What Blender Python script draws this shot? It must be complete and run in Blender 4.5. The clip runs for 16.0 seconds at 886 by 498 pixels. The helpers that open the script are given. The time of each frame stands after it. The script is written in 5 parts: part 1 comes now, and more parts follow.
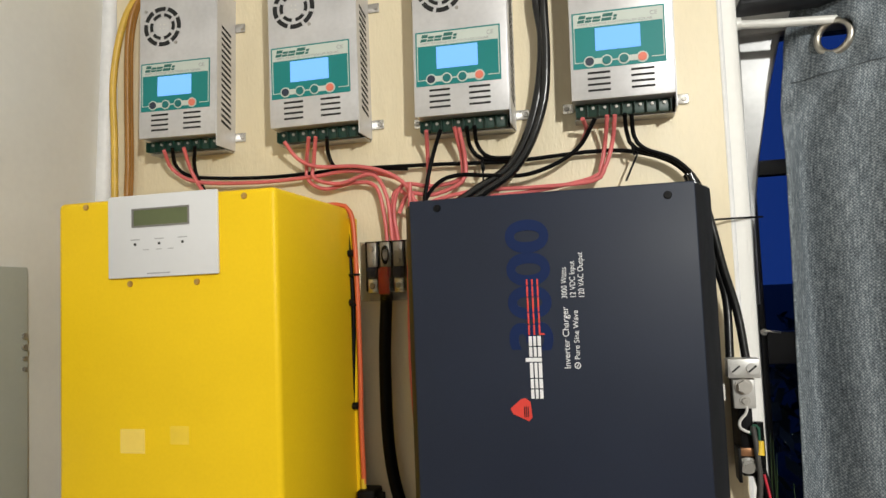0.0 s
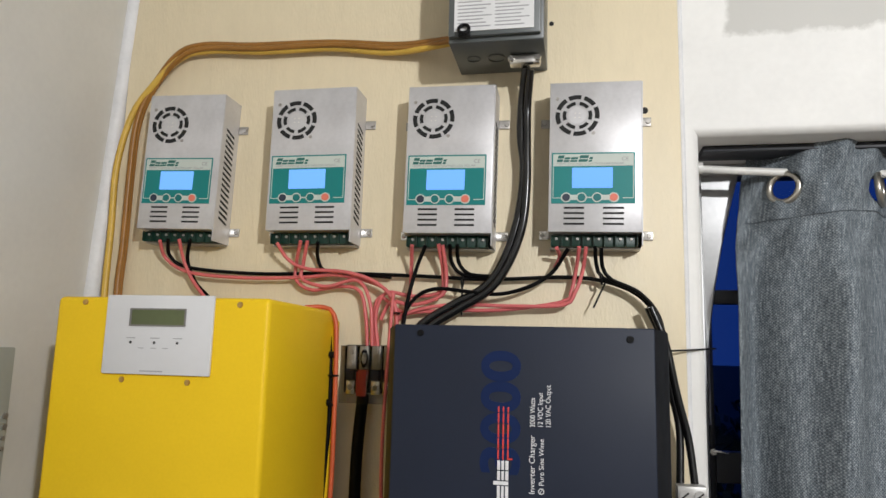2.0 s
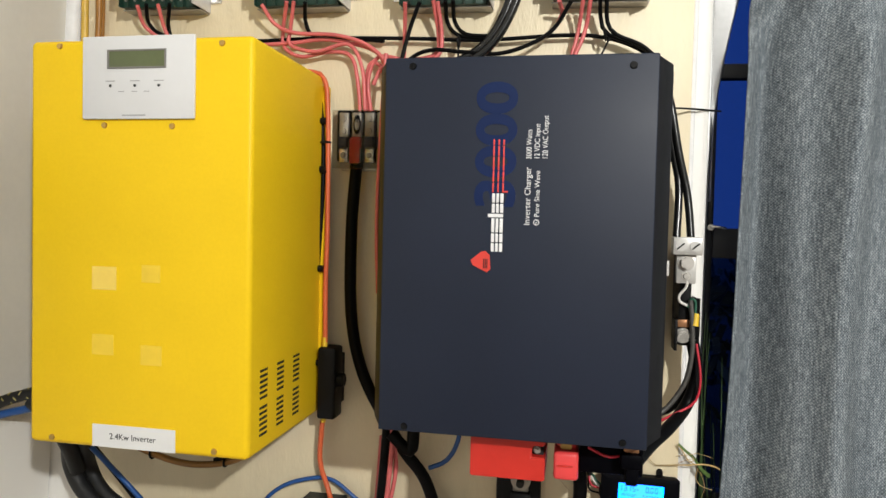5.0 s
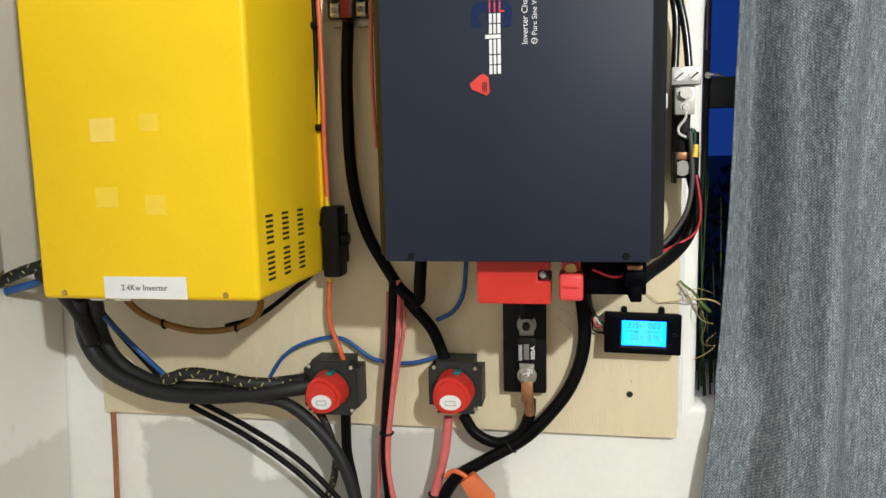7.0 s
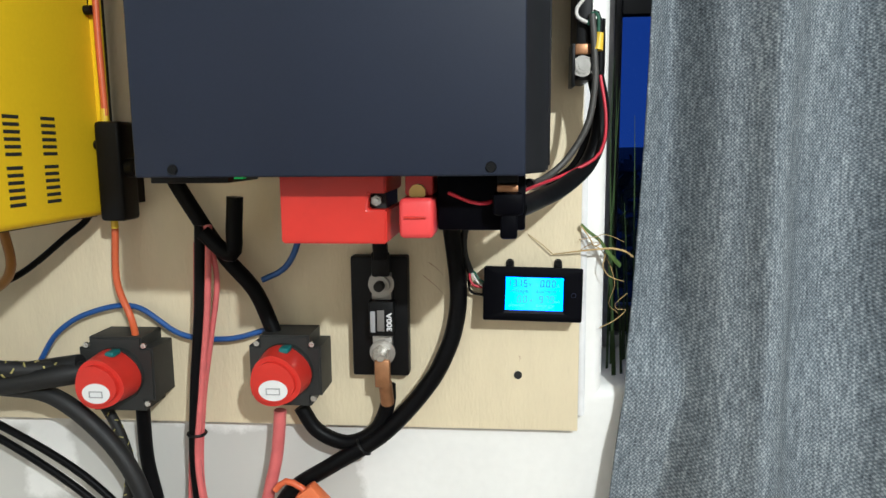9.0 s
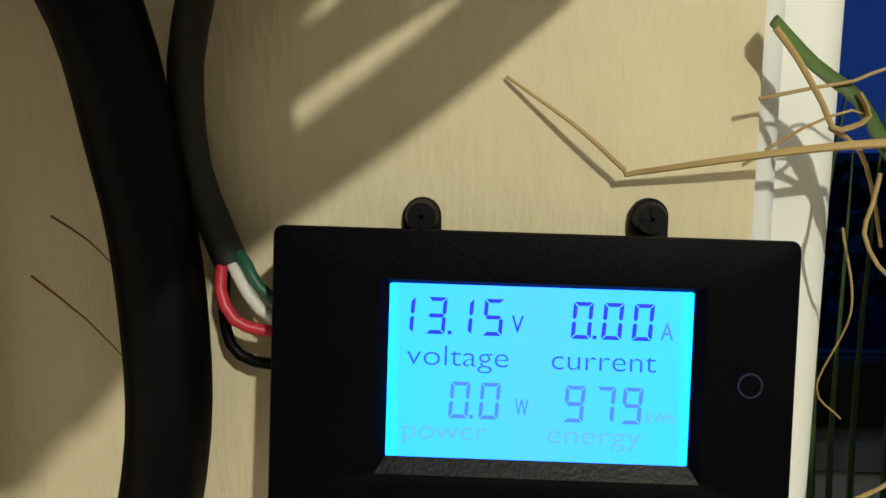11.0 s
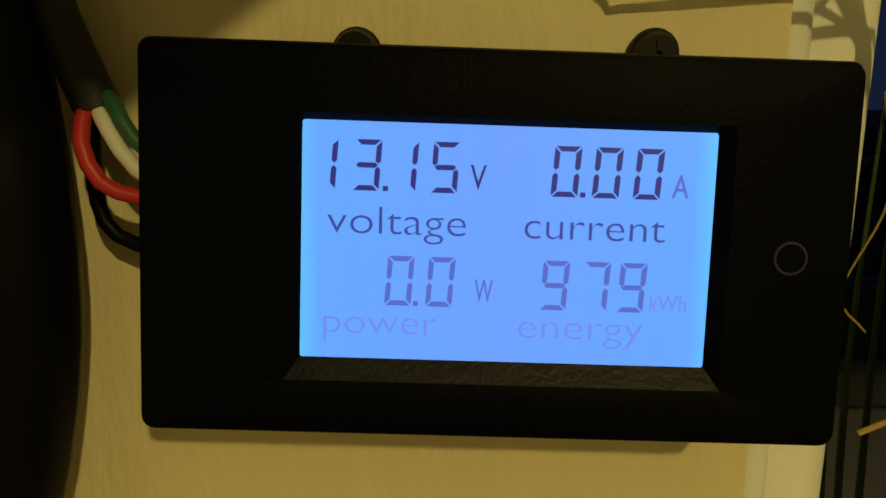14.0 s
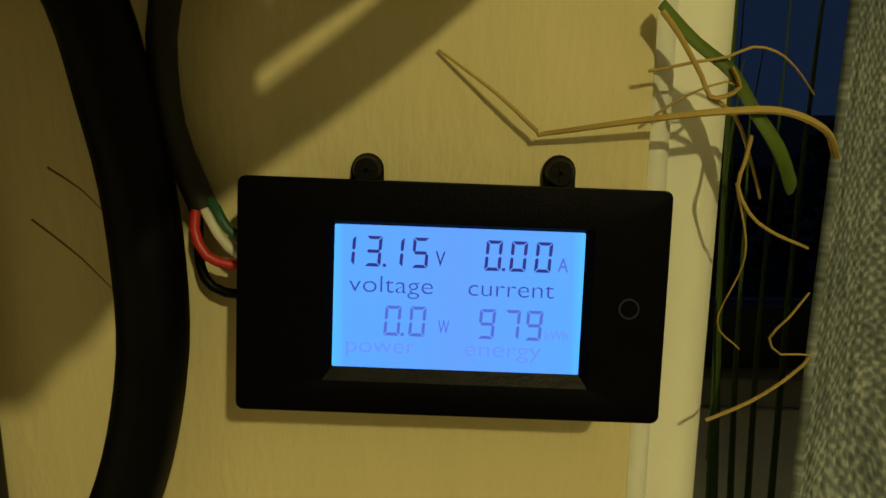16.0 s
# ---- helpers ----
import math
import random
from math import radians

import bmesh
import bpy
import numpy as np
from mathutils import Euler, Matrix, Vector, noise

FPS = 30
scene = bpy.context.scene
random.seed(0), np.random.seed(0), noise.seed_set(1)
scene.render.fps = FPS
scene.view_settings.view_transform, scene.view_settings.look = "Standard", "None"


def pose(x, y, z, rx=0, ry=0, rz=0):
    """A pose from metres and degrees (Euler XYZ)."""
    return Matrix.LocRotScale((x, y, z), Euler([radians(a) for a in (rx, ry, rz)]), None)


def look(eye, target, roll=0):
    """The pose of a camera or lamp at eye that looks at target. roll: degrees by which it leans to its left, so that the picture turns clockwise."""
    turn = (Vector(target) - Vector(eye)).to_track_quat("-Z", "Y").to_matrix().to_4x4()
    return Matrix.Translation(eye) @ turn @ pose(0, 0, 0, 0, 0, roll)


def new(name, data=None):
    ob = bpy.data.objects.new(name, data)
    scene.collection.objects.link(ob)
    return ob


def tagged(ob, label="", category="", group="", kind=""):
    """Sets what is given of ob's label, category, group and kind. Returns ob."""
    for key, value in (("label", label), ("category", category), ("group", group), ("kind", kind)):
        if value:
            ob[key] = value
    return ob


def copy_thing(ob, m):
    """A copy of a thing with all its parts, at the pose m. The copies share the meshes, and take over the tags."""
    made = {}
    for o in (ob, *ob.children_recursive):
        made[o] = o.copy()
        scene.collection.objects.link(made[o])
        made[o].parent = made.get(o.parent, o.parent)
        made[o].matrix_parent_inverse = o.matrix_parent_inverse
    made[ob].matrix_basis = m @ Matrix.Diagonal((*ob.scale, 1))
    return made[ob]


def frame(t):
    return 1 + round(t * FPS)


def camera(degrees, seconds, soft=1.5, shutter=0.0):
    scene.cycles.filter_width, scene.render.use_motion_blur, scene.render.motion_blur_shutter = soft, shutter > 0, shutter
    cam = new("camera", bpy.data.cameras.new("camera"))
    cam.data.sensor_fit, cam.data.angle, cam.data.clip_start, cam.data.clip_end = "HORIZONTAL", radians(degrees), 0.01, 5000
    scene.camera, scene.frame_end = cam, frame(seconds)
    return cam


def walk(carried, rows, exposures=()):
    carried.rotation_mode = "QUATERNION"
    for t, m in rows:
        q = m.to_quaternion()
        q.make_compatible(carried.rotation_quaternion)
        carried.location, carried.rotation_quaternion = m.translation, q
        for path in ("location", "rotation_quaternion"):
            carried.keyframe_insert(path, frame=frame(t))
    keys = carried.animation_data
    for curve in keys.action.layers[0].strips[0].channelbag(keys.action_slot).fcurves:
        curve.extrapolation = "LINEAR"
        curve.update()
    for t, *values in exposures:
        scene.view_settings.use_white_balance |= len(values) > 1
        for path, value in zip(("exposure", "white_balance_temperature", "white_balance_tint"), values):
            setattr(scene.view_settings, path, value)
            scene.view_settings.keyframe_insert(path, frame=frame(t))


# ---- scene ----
cam = camera(64.8, 16.0)
PATH = [
    (0, (0.033, 0.106, 1.446), (-0.444, 2.043, 1.581), -2.3),
    (0.5, (0.025, 0.077, 1.472), (-0.485, 2.009, 1.563), -1.1),
    (1, (0.033, 0.056, 1.484), (-0.398, 1.986, 1.777), 0.3),
    (1.5, (0.033, 0.054, 1.492), (-0.382, 1.994, 1.747), 1.0),
    (2, (0.03, 0.043, 1.501), (-0.346, 1.983, 1.806), 1.5),
    (2.5, (0.032, 0.042, 1.503), (-0.298, 1.992, 1.798), 2.3),
    (3, (0.031, 0.052, 1.507), (-0.256, 2.015, 1.76), 1.4),
    (3.5, (0.024, 0.068, 1.503), (-0.232, 2.034, 1.764), 2.2),
    (4, (0.017, 0.087, 1.48), (-0.263, 2.061, 1.649), 1.2),
    (4.5, (0.02, 0.085, 1.422), (-0.302, 2.059, 1.438), 0.8),
    (5, (0.033, 0.077, 1.381), (-0.34, 2.04, 1.311), 1.4),
    (5.2, (0.03, 0.073, 1.362), (-0.256, 2.051, 1.3), 1.2),
    (7.3, (0.028, 0.065, 1.281), (-0.331, 2.015, 1.018), -1.4),
    (7.5, (0.029, 0.066, 1.28), (-0.325, 2.017, 1.024), -1.4),
    (8, (0.068, 0.064, 1.279), (-0.443, 1.984, 1.054), -1.8),
    (8.5, (0.039, 0.127, 1.257), (-0.219, 2.075, 0.885), -1.1),
    (9, (0.084, 0.279, 1.207), (-0.081, 2.251, 0.92), -0.5),
    (9.5, (0.097, 0.481, 1.17), (-0.072, 2.458, 0.919), 2.2),
    (10, (0.103, 0.634, 1.151), (-0.103, 2.604, 0.888), 0.0),
    (12.3, (0.102, 0.796, 1.092), (0.131, 2.773, 0.791), 1.6),
    (12.5, (0.1061, 0.7961, 1.0936), (0.0781, 2.7658, 0.7475), 0.14),
    (13, (0.1042, 0.7999, 1.0966), (0.0683, 2.7557, 0.6800), -0.18),
    (13.5, (0.1047, 0.7992, 1.0965), (0.1157, 2.7481, 0.6474), -0.06),
    (14, (0.1069, 0.7949, 1.0971), (0.0705, 2.7538, 0.6957), 0.32),
    (14.5, (0.1068, 0.7912, 1.1019), (0.1106, 2.7593, 0.7462), 0.39),
    (15, (0.1077, 0.7919, 1.1062), (0.0835, 2.7516, 0.7074), -0.28),
    (15.5, (0.1154, 0.7802, 1.1106), (0.0700, 2.7398, 0.7130), -0.72),
    (16, (0.1141, 0.7432, 1.1176), (0.0550, 2.7041, 0.7284), 0.53),
]
walk(cam, [(t, look(eye, target, roll)) for t, eye, target, roll in PATH],
     exposures=[(0.0, -0.08, 5900, 11), (1.5, -0.34, 5720, 15), (2.5, -0.32, 5600, 14), (4.0, -0.22, 5620, 13), (5.0, 0.14, 5850, 12), (7.5, 0.21, 5720, 8), (8.5, 0.24, 5650, 8),
                (9.0, 0.37, 5420, 9), (9.5, 0.4, 5200, 5), (10.2, 0.13, 5150, 1), (11.3, -0.35, 8500, 0), (12.3, -1.2, 50000, -28), (13.0, -1.32, 100000, -17), (14.5, -1.32, 100000, -14), (15.4, -1.3, 60000, -20), (16.0, -1.28, 28000, -22)])


# ---- world and light ----
world = bpy.data.worlds.new("dusk_sky")
scene.world = world
world.use_nodes = True
world.node_tree.nodes["Background"].inputs[0].default_value = (0.012, 0.036, 0.19, 1)
world.node_tree.nodes["Background"].inputs[1].default_value = 0.8
bulb = new("ceiling_bulb", bpy.data.lights.new("ceiling_bulb", "POINT"))
bulb.data.energy, bulb.data.color, bulb.data.shadow_soft_size = 114, (1.0, 0.942, 0.800), 0.030
bulb.location = (0.83, -0.82, 2.05)


# ---- materials ----
def mat(name, color, rough=0.5, metal=0.0, var=0.12, scale=18.0, fine=160.0, bump=0.15, relief=0.0008, stretch=(1, 1, 1), dirt=None, dirt_amount=0.0, emit=None, strength=0.0, spec=0.5, random_value=0.0):
    m = bpy.data.materials.new(name)
    m.use_nodes = True
    nt = m.node_tree
    N, L = nt.nodes, nt.links
    bsdf = N["Principled BSDF"]
    tex = N.new("ShaderNodeTexCoord")
    mp = N.new("ShaderNodeMapping")
    mp.inputs["Scale"].default_value = stretch
    L.new(tex.outputs["Object"], mp.inputs["Vector"])
    n1, n2 = N.new("ShaderNodeTexNoise"), N.new("ShaderNodeTexNoise")
    for n, s, d in ((n1, scale, 4), (n2, fine, 3)):
        n.inputs["Scale"].default_value, n.inputs["Detail"].default_value = s, d
        L.new(mp.outputs[0], n.inputs["Vector"])
    mixv = N.new("ShaderNodeMath")
    mixv.operation = "MULTIPLY_ADD"
    L.new(n2.outputs["Fac"], mixv.inputs[0])
    mixv.inputs[1].default_value = 0.4
    L.new(n1.outputs["Fac"], mixv.inputs[2])
    ramp = N.new("ShaderNodeMapRange")
    ramp.inputs["From Min"].default_value, ramp.inputs["From Max"].default_value = 0.4, 1.0
    ramp.inputs["To Min"].default_value, ramp.inputs["To Max"].default_value = 1 - var, 1 + var
    L.new(mixv.outputs[0], ramp.inputs["Value"])
    mul = N.new("ShaderNodeVectorMath")
    mul.operation = "SCALE"
    mul.inputs[0].default_value = color[:3]
    L.new(ramp.outputs[0], mul.inputs["Scale"])
    last = mul.outputs[0]
    if dirt:
        nd = N.new("ShaderNodeTexNoise")
        nd.inputs["Scale"].default_value, nd.inputs["Detail"].default_value, nd.inputs["Roughness"].default_value = scale * 0.6, 8, 0.7
        L.new(tex.outputs["Object"], nd.inputs["Vector"])
        dr = N.new("ShaderNodeMapRange")
        dr.inputs["From Min"].default_value, dr.inputs["From Max"].default_value = 0.54, 0.74
        dr.inputs["To Max"].default_value = dirt_amount
        L.new(nd.outputs["Fac"], dr.inputs["Value"])
        mx = N.new("ShaderNodeMix")
        mx.data_type = "RGBA"
        L.new(dr.outputs[0], mx.inputs["Factor"])
        L.new(last, mx.inputs["A"])
        mx.inputs["B"].default_value = (*dirt, 1)
        last = mx.outputs["Result"]
    L.new(last, bsdf.inputs["Base Color"])
    rr = N.new("ShaderNodeMapRange")
    rr.inputs["To Min"].default_value, rr.inputs["To Max"].default_value = max(0.02, rough - 0.08), min(1, rough + 0.1)
    L.new(n1.outputs["Fac"], rr.inputs["Value"])
    L.new(rr.outputs[0], bsdf.inputs["Roughness"])
    bsdf.inputs["Metallic"].default_value = metal
    bsdf.inputs["Specular IOR Level"].default_value = spec
    if bump:
        b = N.new("ShaderNodeBump")
        b.inputs["Strength"].default_value, b.inputs["Distance"].default_value = bump, relief
        L.new(mixv.outputs[0], b.inputs["Height"])
        L.new(b.outputs[0], bsdf.inputs["Normal"])
    if emit:
        bsdf.inputs["Emission Color"].default_value = (*emit, 1)
        bsdf.inputs["Emission Strength"].default_value = strength
    return m


def glass(name, color, rough=0.03, alpha=0.0):
    m = bpy.data.materials.new(name)
    m.use_nodes = True
    b = m.node_tree.nodes["Principled BSDF"]
    b.inputs["Base Color"].default_value = (*color, 1)
    b.inputs["Roughness"].default_value = rough
    b.inputs["Transmission Weight"].default_value = 1.0
    b.inputs["IOR"].default_value = 1.2
    return m


def wall_paint(name, color, patch, boxes, rough=0.55, ragged=0.08):
    """White paint with bare filler patches: boxes of (x0, x1, z0, z1) whose borders are ragged."""
    m = mat(name, color, rough, var=0.06, scale=9, fine=120, bump=0.35)
    nt = m.node_tree
    N, L = nt.nodes, nt.links
    bsdf = N["Principled BSDF"]
    tex = N.new("ShaderNodeTexCoord")
    nz = N.new("ShaderNodeTexNoise")
    nz.inputs["Scale"].default_value, nz.inputs["Detail"].default_value, nz.inputs["Roughness"].default_value = 11, 6, 0.62
    L.new(tex.outputs["Object"], nz.inputs["Vector"])
    warp = N.new("ShaderNodeVectorMath")
    warp.operation = "MULTIPLY_ADD"
    L.new(nz.outputs["Color"], warp.inputs[0])
    warp.inputs[1].default_value = (ragged, 0.0, ragged)
    L.new(tex.outputs["Object"], warp.inputs[2])
    sep = N.new("ShaderNodeSeparateXYZ")
    L.new(warp.outputs[0], sep.inputs[0])
    total = None
    for x0, x1, z0, z1 in boxes:
        acc = None
        for axis, lo, hi in (("X", x0 + ragged / 2, x1 + ragged / 2), ("Z", z0 + ragged / 2, z1 + ragged / 2)):
            for edge, sign in ((lo, 1), (hi, -1)):
                r = N.new("ShaderNodeMapRange")
                r.inputs["From Min"].default_value, r.inputs["From Max"].default_value = edge - 0.004 * sign, edge + 0.004 * sign
                L.new(sep.outputs[axis], r.inputs["Value"])
                if acc is None:
                    acc = r.outputs[0]
                else:
                    k = N.new("ShaderNodeMath")
                    k.operation = "MULTIPLY"
                    L.new(acc, k.inputs[0]), L.new(r.outputs[0], k.inputs[1])
                    acc = k.outputs[0]
        if total is None:
            total = acc
        else:
            k = N.new("ShaderNodeMath")
            k.operation = "MAXIMUM"
            L.new(total, k.inputs[0]), L.new(acc, k.inputs[1])
            total = k.outputs[0]
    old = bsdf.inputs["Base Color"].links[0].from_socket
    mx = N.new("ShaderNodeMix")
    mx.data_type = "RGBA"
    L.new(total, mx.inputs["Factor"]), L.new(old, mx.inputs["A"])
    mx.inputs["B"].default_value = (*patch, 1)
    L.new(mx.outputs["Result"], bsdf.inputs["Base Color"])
    return m


def fabric(name):
    """Coarse blue-grey woven cloth: staggered stitches of mixed tone, about 2 mm by 1 mm."""
    m = mat(name, (0.15, 0.18, 0.21), 0.92, var=0.25, scale=25, fine=420, bump=0.0, spec=0.1)
    nt = m.node_tree
    N, L = nt.nodes, nt.links
    bsdf = N["Principled BSDF"]
    uv = N.new("ShaderNodeUVMap")
    uv.uv_map = "cloth"
    wob = N.new("ShaderNodeTexNoise")
    wob.inputs["Scale"].default_value, wob.inputs["Detail"].default_value = 260, 2
    L.new(uv.outputs[0], wob.inputs["Vector"])
    warp = N.new("ShaderNodeVectorMath")
    warp.operation = "MULTIPLY_ADD"
    L.new(wob.outputs["Color"], warp.inputs[0])
    warp.inputs[1].default_value = (0.0046, 0.0040, 0)
    L.new(uv.outputs[0], warp.inputs[2])
    # plain weave: yarns pass over and under each other, about 2.3 mm by 1.9 mm
    sep = N.new("ShaderNodeSeparateXYZ")
    L.new(warp.outputs[0], sep.inputs[0])
    waves = []
    for axis, pitch in (("X", 0.0023), ("Y", 0.0019)):
        k = N.new("ShaderNodeMath")
        k.operation = "MULTIPLY"
        L.new(sep.outputs[axis], k.inputs[0])
        k.inputs[1].default_value = math.pi / pitch
        w = N.new("ShaderNodeMath")
        w.operation = "SINE"
        L.new(k.outputs[0], w.inputs[0])
        waves.append(w.outputs[0])
    over = N.new("ShaderNodeMath")
    over.operation = "MULTIPLY"
    L.new(waves[0], over.inputs[0]), L.new(waves[1], over.inputs[1])
    knit = N.new("ShaderNodeMapRange")
    knit.inputs["From Min"].default_value, knit.inputs["From Max"].default_value = -0.8, 0.8
    L.new(over.outputs[0], knit.inputs["Value"])
    st = []
    for sc in ((430, 60, 1), (120, 520, 1), (60, 5, 1)):
        mp = N.new("ShaderNodeMapping")
        mp.inputs["Scale"].default_value = sc
        L.new(uv.outputs[0], mp.inputs["Vector"])
        n = N.new("ShaderNodeTexNoise")
        n.inputs["Scale"].default_value, n.inputs["Detail"].default_value = 1.0, 3
        L.new(mp.outputs[0], n.inputs["Vector"])
        st.append(n.outputs["Fac"])
    total = None
    for out, k in ((knit.outputs[0], 0.25), (st[0], 0.66), (st[1], 0.40), (st[2], 0.22)):
        ma = N.new("ShaderNodeMath")
        ma.operation = "MULTIPLY_ADD"
        L.new(out, ma.inputs[0])
        ma.inputs[1].default_value = k
        if total is None:
            ma.inputs[2].default_value = -0.22
        else:
            L.new(total, ma.inputs[2])
        total = ma.outputs[0]
    ramp = N.new("ShaderNodeValToRGB")
    e = ramp.color_ramp.elements
    e[0].position, e[0].color = 0.22, (0.036, 0.043, 0.053, 1)
    e[1].position, e[1].color = 0.88, (0.47, 0.51, 0.53, 1)
    mid = ramp.color_ramp.elements.new(0.55)
    mid.color = (0.160, 0.184, 0.206, 1)
    L.new(total, ramp.inputs[0])
    L.new(ramp.outputs[0], bsdf.inputs["Base Color"])
    b = N.new("ShaderNodeBump")
    b.inputs["Strength"].default_value, b.inputs["Distance"].default_value = 0.8, 0.0011
    L.new(total, b.inputs["Height"])
    L.new(b.outputs[0], bsdf.inputs["Normal"])
    return m


M_BOARD = mat("cream_painted_plywood", (0.77, 0.668, 0.462), 0.45, var=0.035, scale=26, fine=170, bump=0.8, relief=0.0015, stretch=(2.2, 1, 0.7), dirt=(0.60, 0.51, 0.33), dirt_amount=0.10)
M_WALL = wall_paint("white_wall_paint", (0.83, 0.82, 0.79), (0.585, 0.575, 0.54), ((-0.555, -0.385, 0.6, 0.935), (-0.345, -0.05, 0.6, 0.945), (-0.40, -0.33, 0.6, 0.86), (0.21, 0.42, 1.905, 2.3), (0.50, 0.75, 1.88, 2.3)))
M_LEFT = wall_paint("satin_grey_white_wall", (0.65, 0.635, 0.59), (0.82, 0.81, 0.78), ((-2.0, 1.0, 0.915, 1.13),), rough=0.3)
M_PLAIN = mat("plain_room_paint", (0.36, 0.35, 0.325), 0.7)
M_FLOOR = mat("brown_floor", (0.22, 0.16, 0.11), 0.6)
M_YELLOW = mat("yellow_powder_coat", (0.82, 0.545, 0.003), 0.40, var=0.06, scale=6, fine=300, bump=0.12, dirt=(0.70, 0.455, 0.01), dirt_amount=0.3, spec=0.16)
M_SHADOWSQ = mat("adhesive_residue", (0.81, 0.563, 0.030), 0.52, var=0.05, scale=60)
M_CRIMSON = mat("crimson_wire", (0.52, 0.024, 0.045), 0.4, var=0.12)
# meter lip: lighter than the bezel, its reflected sheen put into the worn colour
M_LIP = mat("worn_lip_with_sheen", (0.011, 0.010, 0.009), 0.42, var=0.5, scale=160, fine=1400, bump=0.35, spec=0.2)
M_DARKGRASS = mat("dark_green_grass", (0.030, 0.060, 0.014), 0.6, var=0.3, scale=50)
M_TAPE = mat("pale_tape_residue", (0.82, 0.595, 0.10), 0.6, var=0.05, scale=60)
M_GLOSSY = mat("glossy_black_jacket", (0.006, 0.006, 0.0065), 0.2, var=0.2, scale=60, bump=0.35, spec=0.6)
M_PALEALU = mat("pale_aluminium", (0.52, 0.51, 0.49), 0.4, 0.4, var=0.1, scale=60)
M_NAVY = mat("navy_powder_coat", (0.0108, 0.0155, 0.0315), 0.5, var=0.12, scale=10, fine=500, bump=0.12, spec=0.3)
M_NAVYSIDE = mat("dark_navy_sides", (0.007, 0.007, 0.009), 0.55, spec=0.3)
M_BLUEPRINT = mat("blue_print", (0.004, 0.014, 0.068), 0.5, bump=0, spec=0.2)
M_WHITEPRINT = mat("white_print", (0.75, 0.75, 0.76), 0.5, bump=0)
M_REDPRINT = mat("red_print", (0.62, 0.045, 0.03), 0.45, bump=0)
M_STEEL = mat("zinc_steel_sheet", (0.60, 0.59, 0.60), 0.36, 0.40, var=0.13, scale=22, fine=200, bump=0.12, dirt=(0.42, 0.41, 0.40), dirt_amount=0.35)
M_STEELDARK = mat("dull_steel", (0.42, 0.40, 0.37), 0.45, 0.8)
M_CHROME = mat("bright_metal", (0.72, 0.70, 0.66), 0.25, 0.95)
M_MIRROR = mat("polished_chrome", (0.78, 0.78, 0.78), 0.12, 1.0, var=0.2, scale=120, bump=0.4)
M_BRASS = mat("brass", (0.55, 0.36, 0.12), 0.35, 0.9)
M_COPPER = mat("tarnished_copper", (0.38, 0.19, 0.09), 0.45, 0.7, var=0.3, scale=60)
M_HOLE = mat("dark_opening", (0.012, 0.012, 0.012), 0.8, bump=0)
M_GREEN = mat("teal_label", (0.006, 0.20, 0.195), 0.45, var=0.04)
M_LABEL = mat("pale_label_strip", (0.55, 0.60, 0.55), 0.5, var=0.04)
M_INKGREEN = mat("dark_green_ink", (0.02, 0.13, 0.11), 0.5, bump=0)
M_PCB = mat("green_terminal_plastic", (0.006, 0.034, 0.021), 0.4)
M_LCDC = mat("backlit_controller_screen", (0.02, 0.05, 0.1), 0.8, emit=(0.24, 0.54, 1.0), strength=1.12, bump=0)
M_LCDM = mat("backlit_meter_screen", (0.02, 0.05, 0.1), 0.25, emit=(0.012, 0.17, 1.0), strength=5.2, bump=0)
# the backlight leaks in at the two ends: cyan there, violet in the middle
_n, _l = M_LCDM.node_tree.nodes, M_LCDM.node_tree.links
_tc, _sx, _rp = _n.new("ShaderNodeTexCoord"), _n.new("ShaderNodeSeparateXYZ"), _n.new("ShaderNodeValToRGB")
_l.new(_tc.outputs["Generated"], _sx.inputs[0])
_l.new(_sx.outputs["X"], _rp.inputs[0])
_rp.color_ramp.elements[0].color = _rp.color_ramp.elements[1].color = (0.004, 0.25, 1.0, 1)
for _p, _c in ((0.06, (0.014, 0.162, 1.0, 1)), (0.5, (0.024, 0.146, 1.0, 1)), (0.94, (0.014, 0.162, 1.0, 1))):
    _rp.color_ramp.elements.new(_p).color = _c
_l.new(_rp.outputs[0], _n["Principled BSDF"].inputs["Emission Color"])
# contrast fades down the screen: viewing-angle effect put into each ink's emission
M_INK1 = mat("dark_segments", (0.01, 0.01, 0.04), 0.4, emit=(0.018, 0.045, 1.0), strength=0.9, bump=0)
M_INKM = mat("dark_lettering", (0.01, 0.01, 0.04), 0.4, emit=(0.020, 0.080, 1.0), strength=1.6, bump=0)
M_INK2 = mat("half_dark_segments", (0.01, 0.01, 0.04), 0.4, emit=(0.034, 0.105, 1.0), strength=2.9, bump=0)
M_INK3 = mat("faint_segments", (0.01, 0.01, 0.04), 0.4, emit=(0.042, 0.125, 1.0), strength=4.5, bump=0)
M_LCDY = mat("olive_lcd", (0.10, 0.12, 0.05), 0.3, bump=0)
M_BTN_D = mat("dark_button", (0.022, 0.030, 0.055), 0.5)
M_BTN_G = mat("green_button", (0.008, 0.15, 0.15), 0.5)
M_BTN_O = mat("orange_button", (0.74, 0.20, 0.13), 0.5)
M_WPLAST = mat("white_plastic_panel", (0.66, 0.66, 0.67), 0.45, var=0.03)
M_PAPER = mat("white_paper_label", (0.72, 0.72, 0.72), 0.7, var=0.04)
M_INK = mat("black_ink", (0.03, 0.03, 0.03), 0.6, bump=0)
M_GREYINK = mat("grey_ink", (0.36, 0.36, 0.37), 0.6, bump=0)
M_BLACK = mat("black_plastic", (0.0045, 0.0045, 0.005), 0.45, var=0.2, scale=40, bump=0.15, spec=0.18)
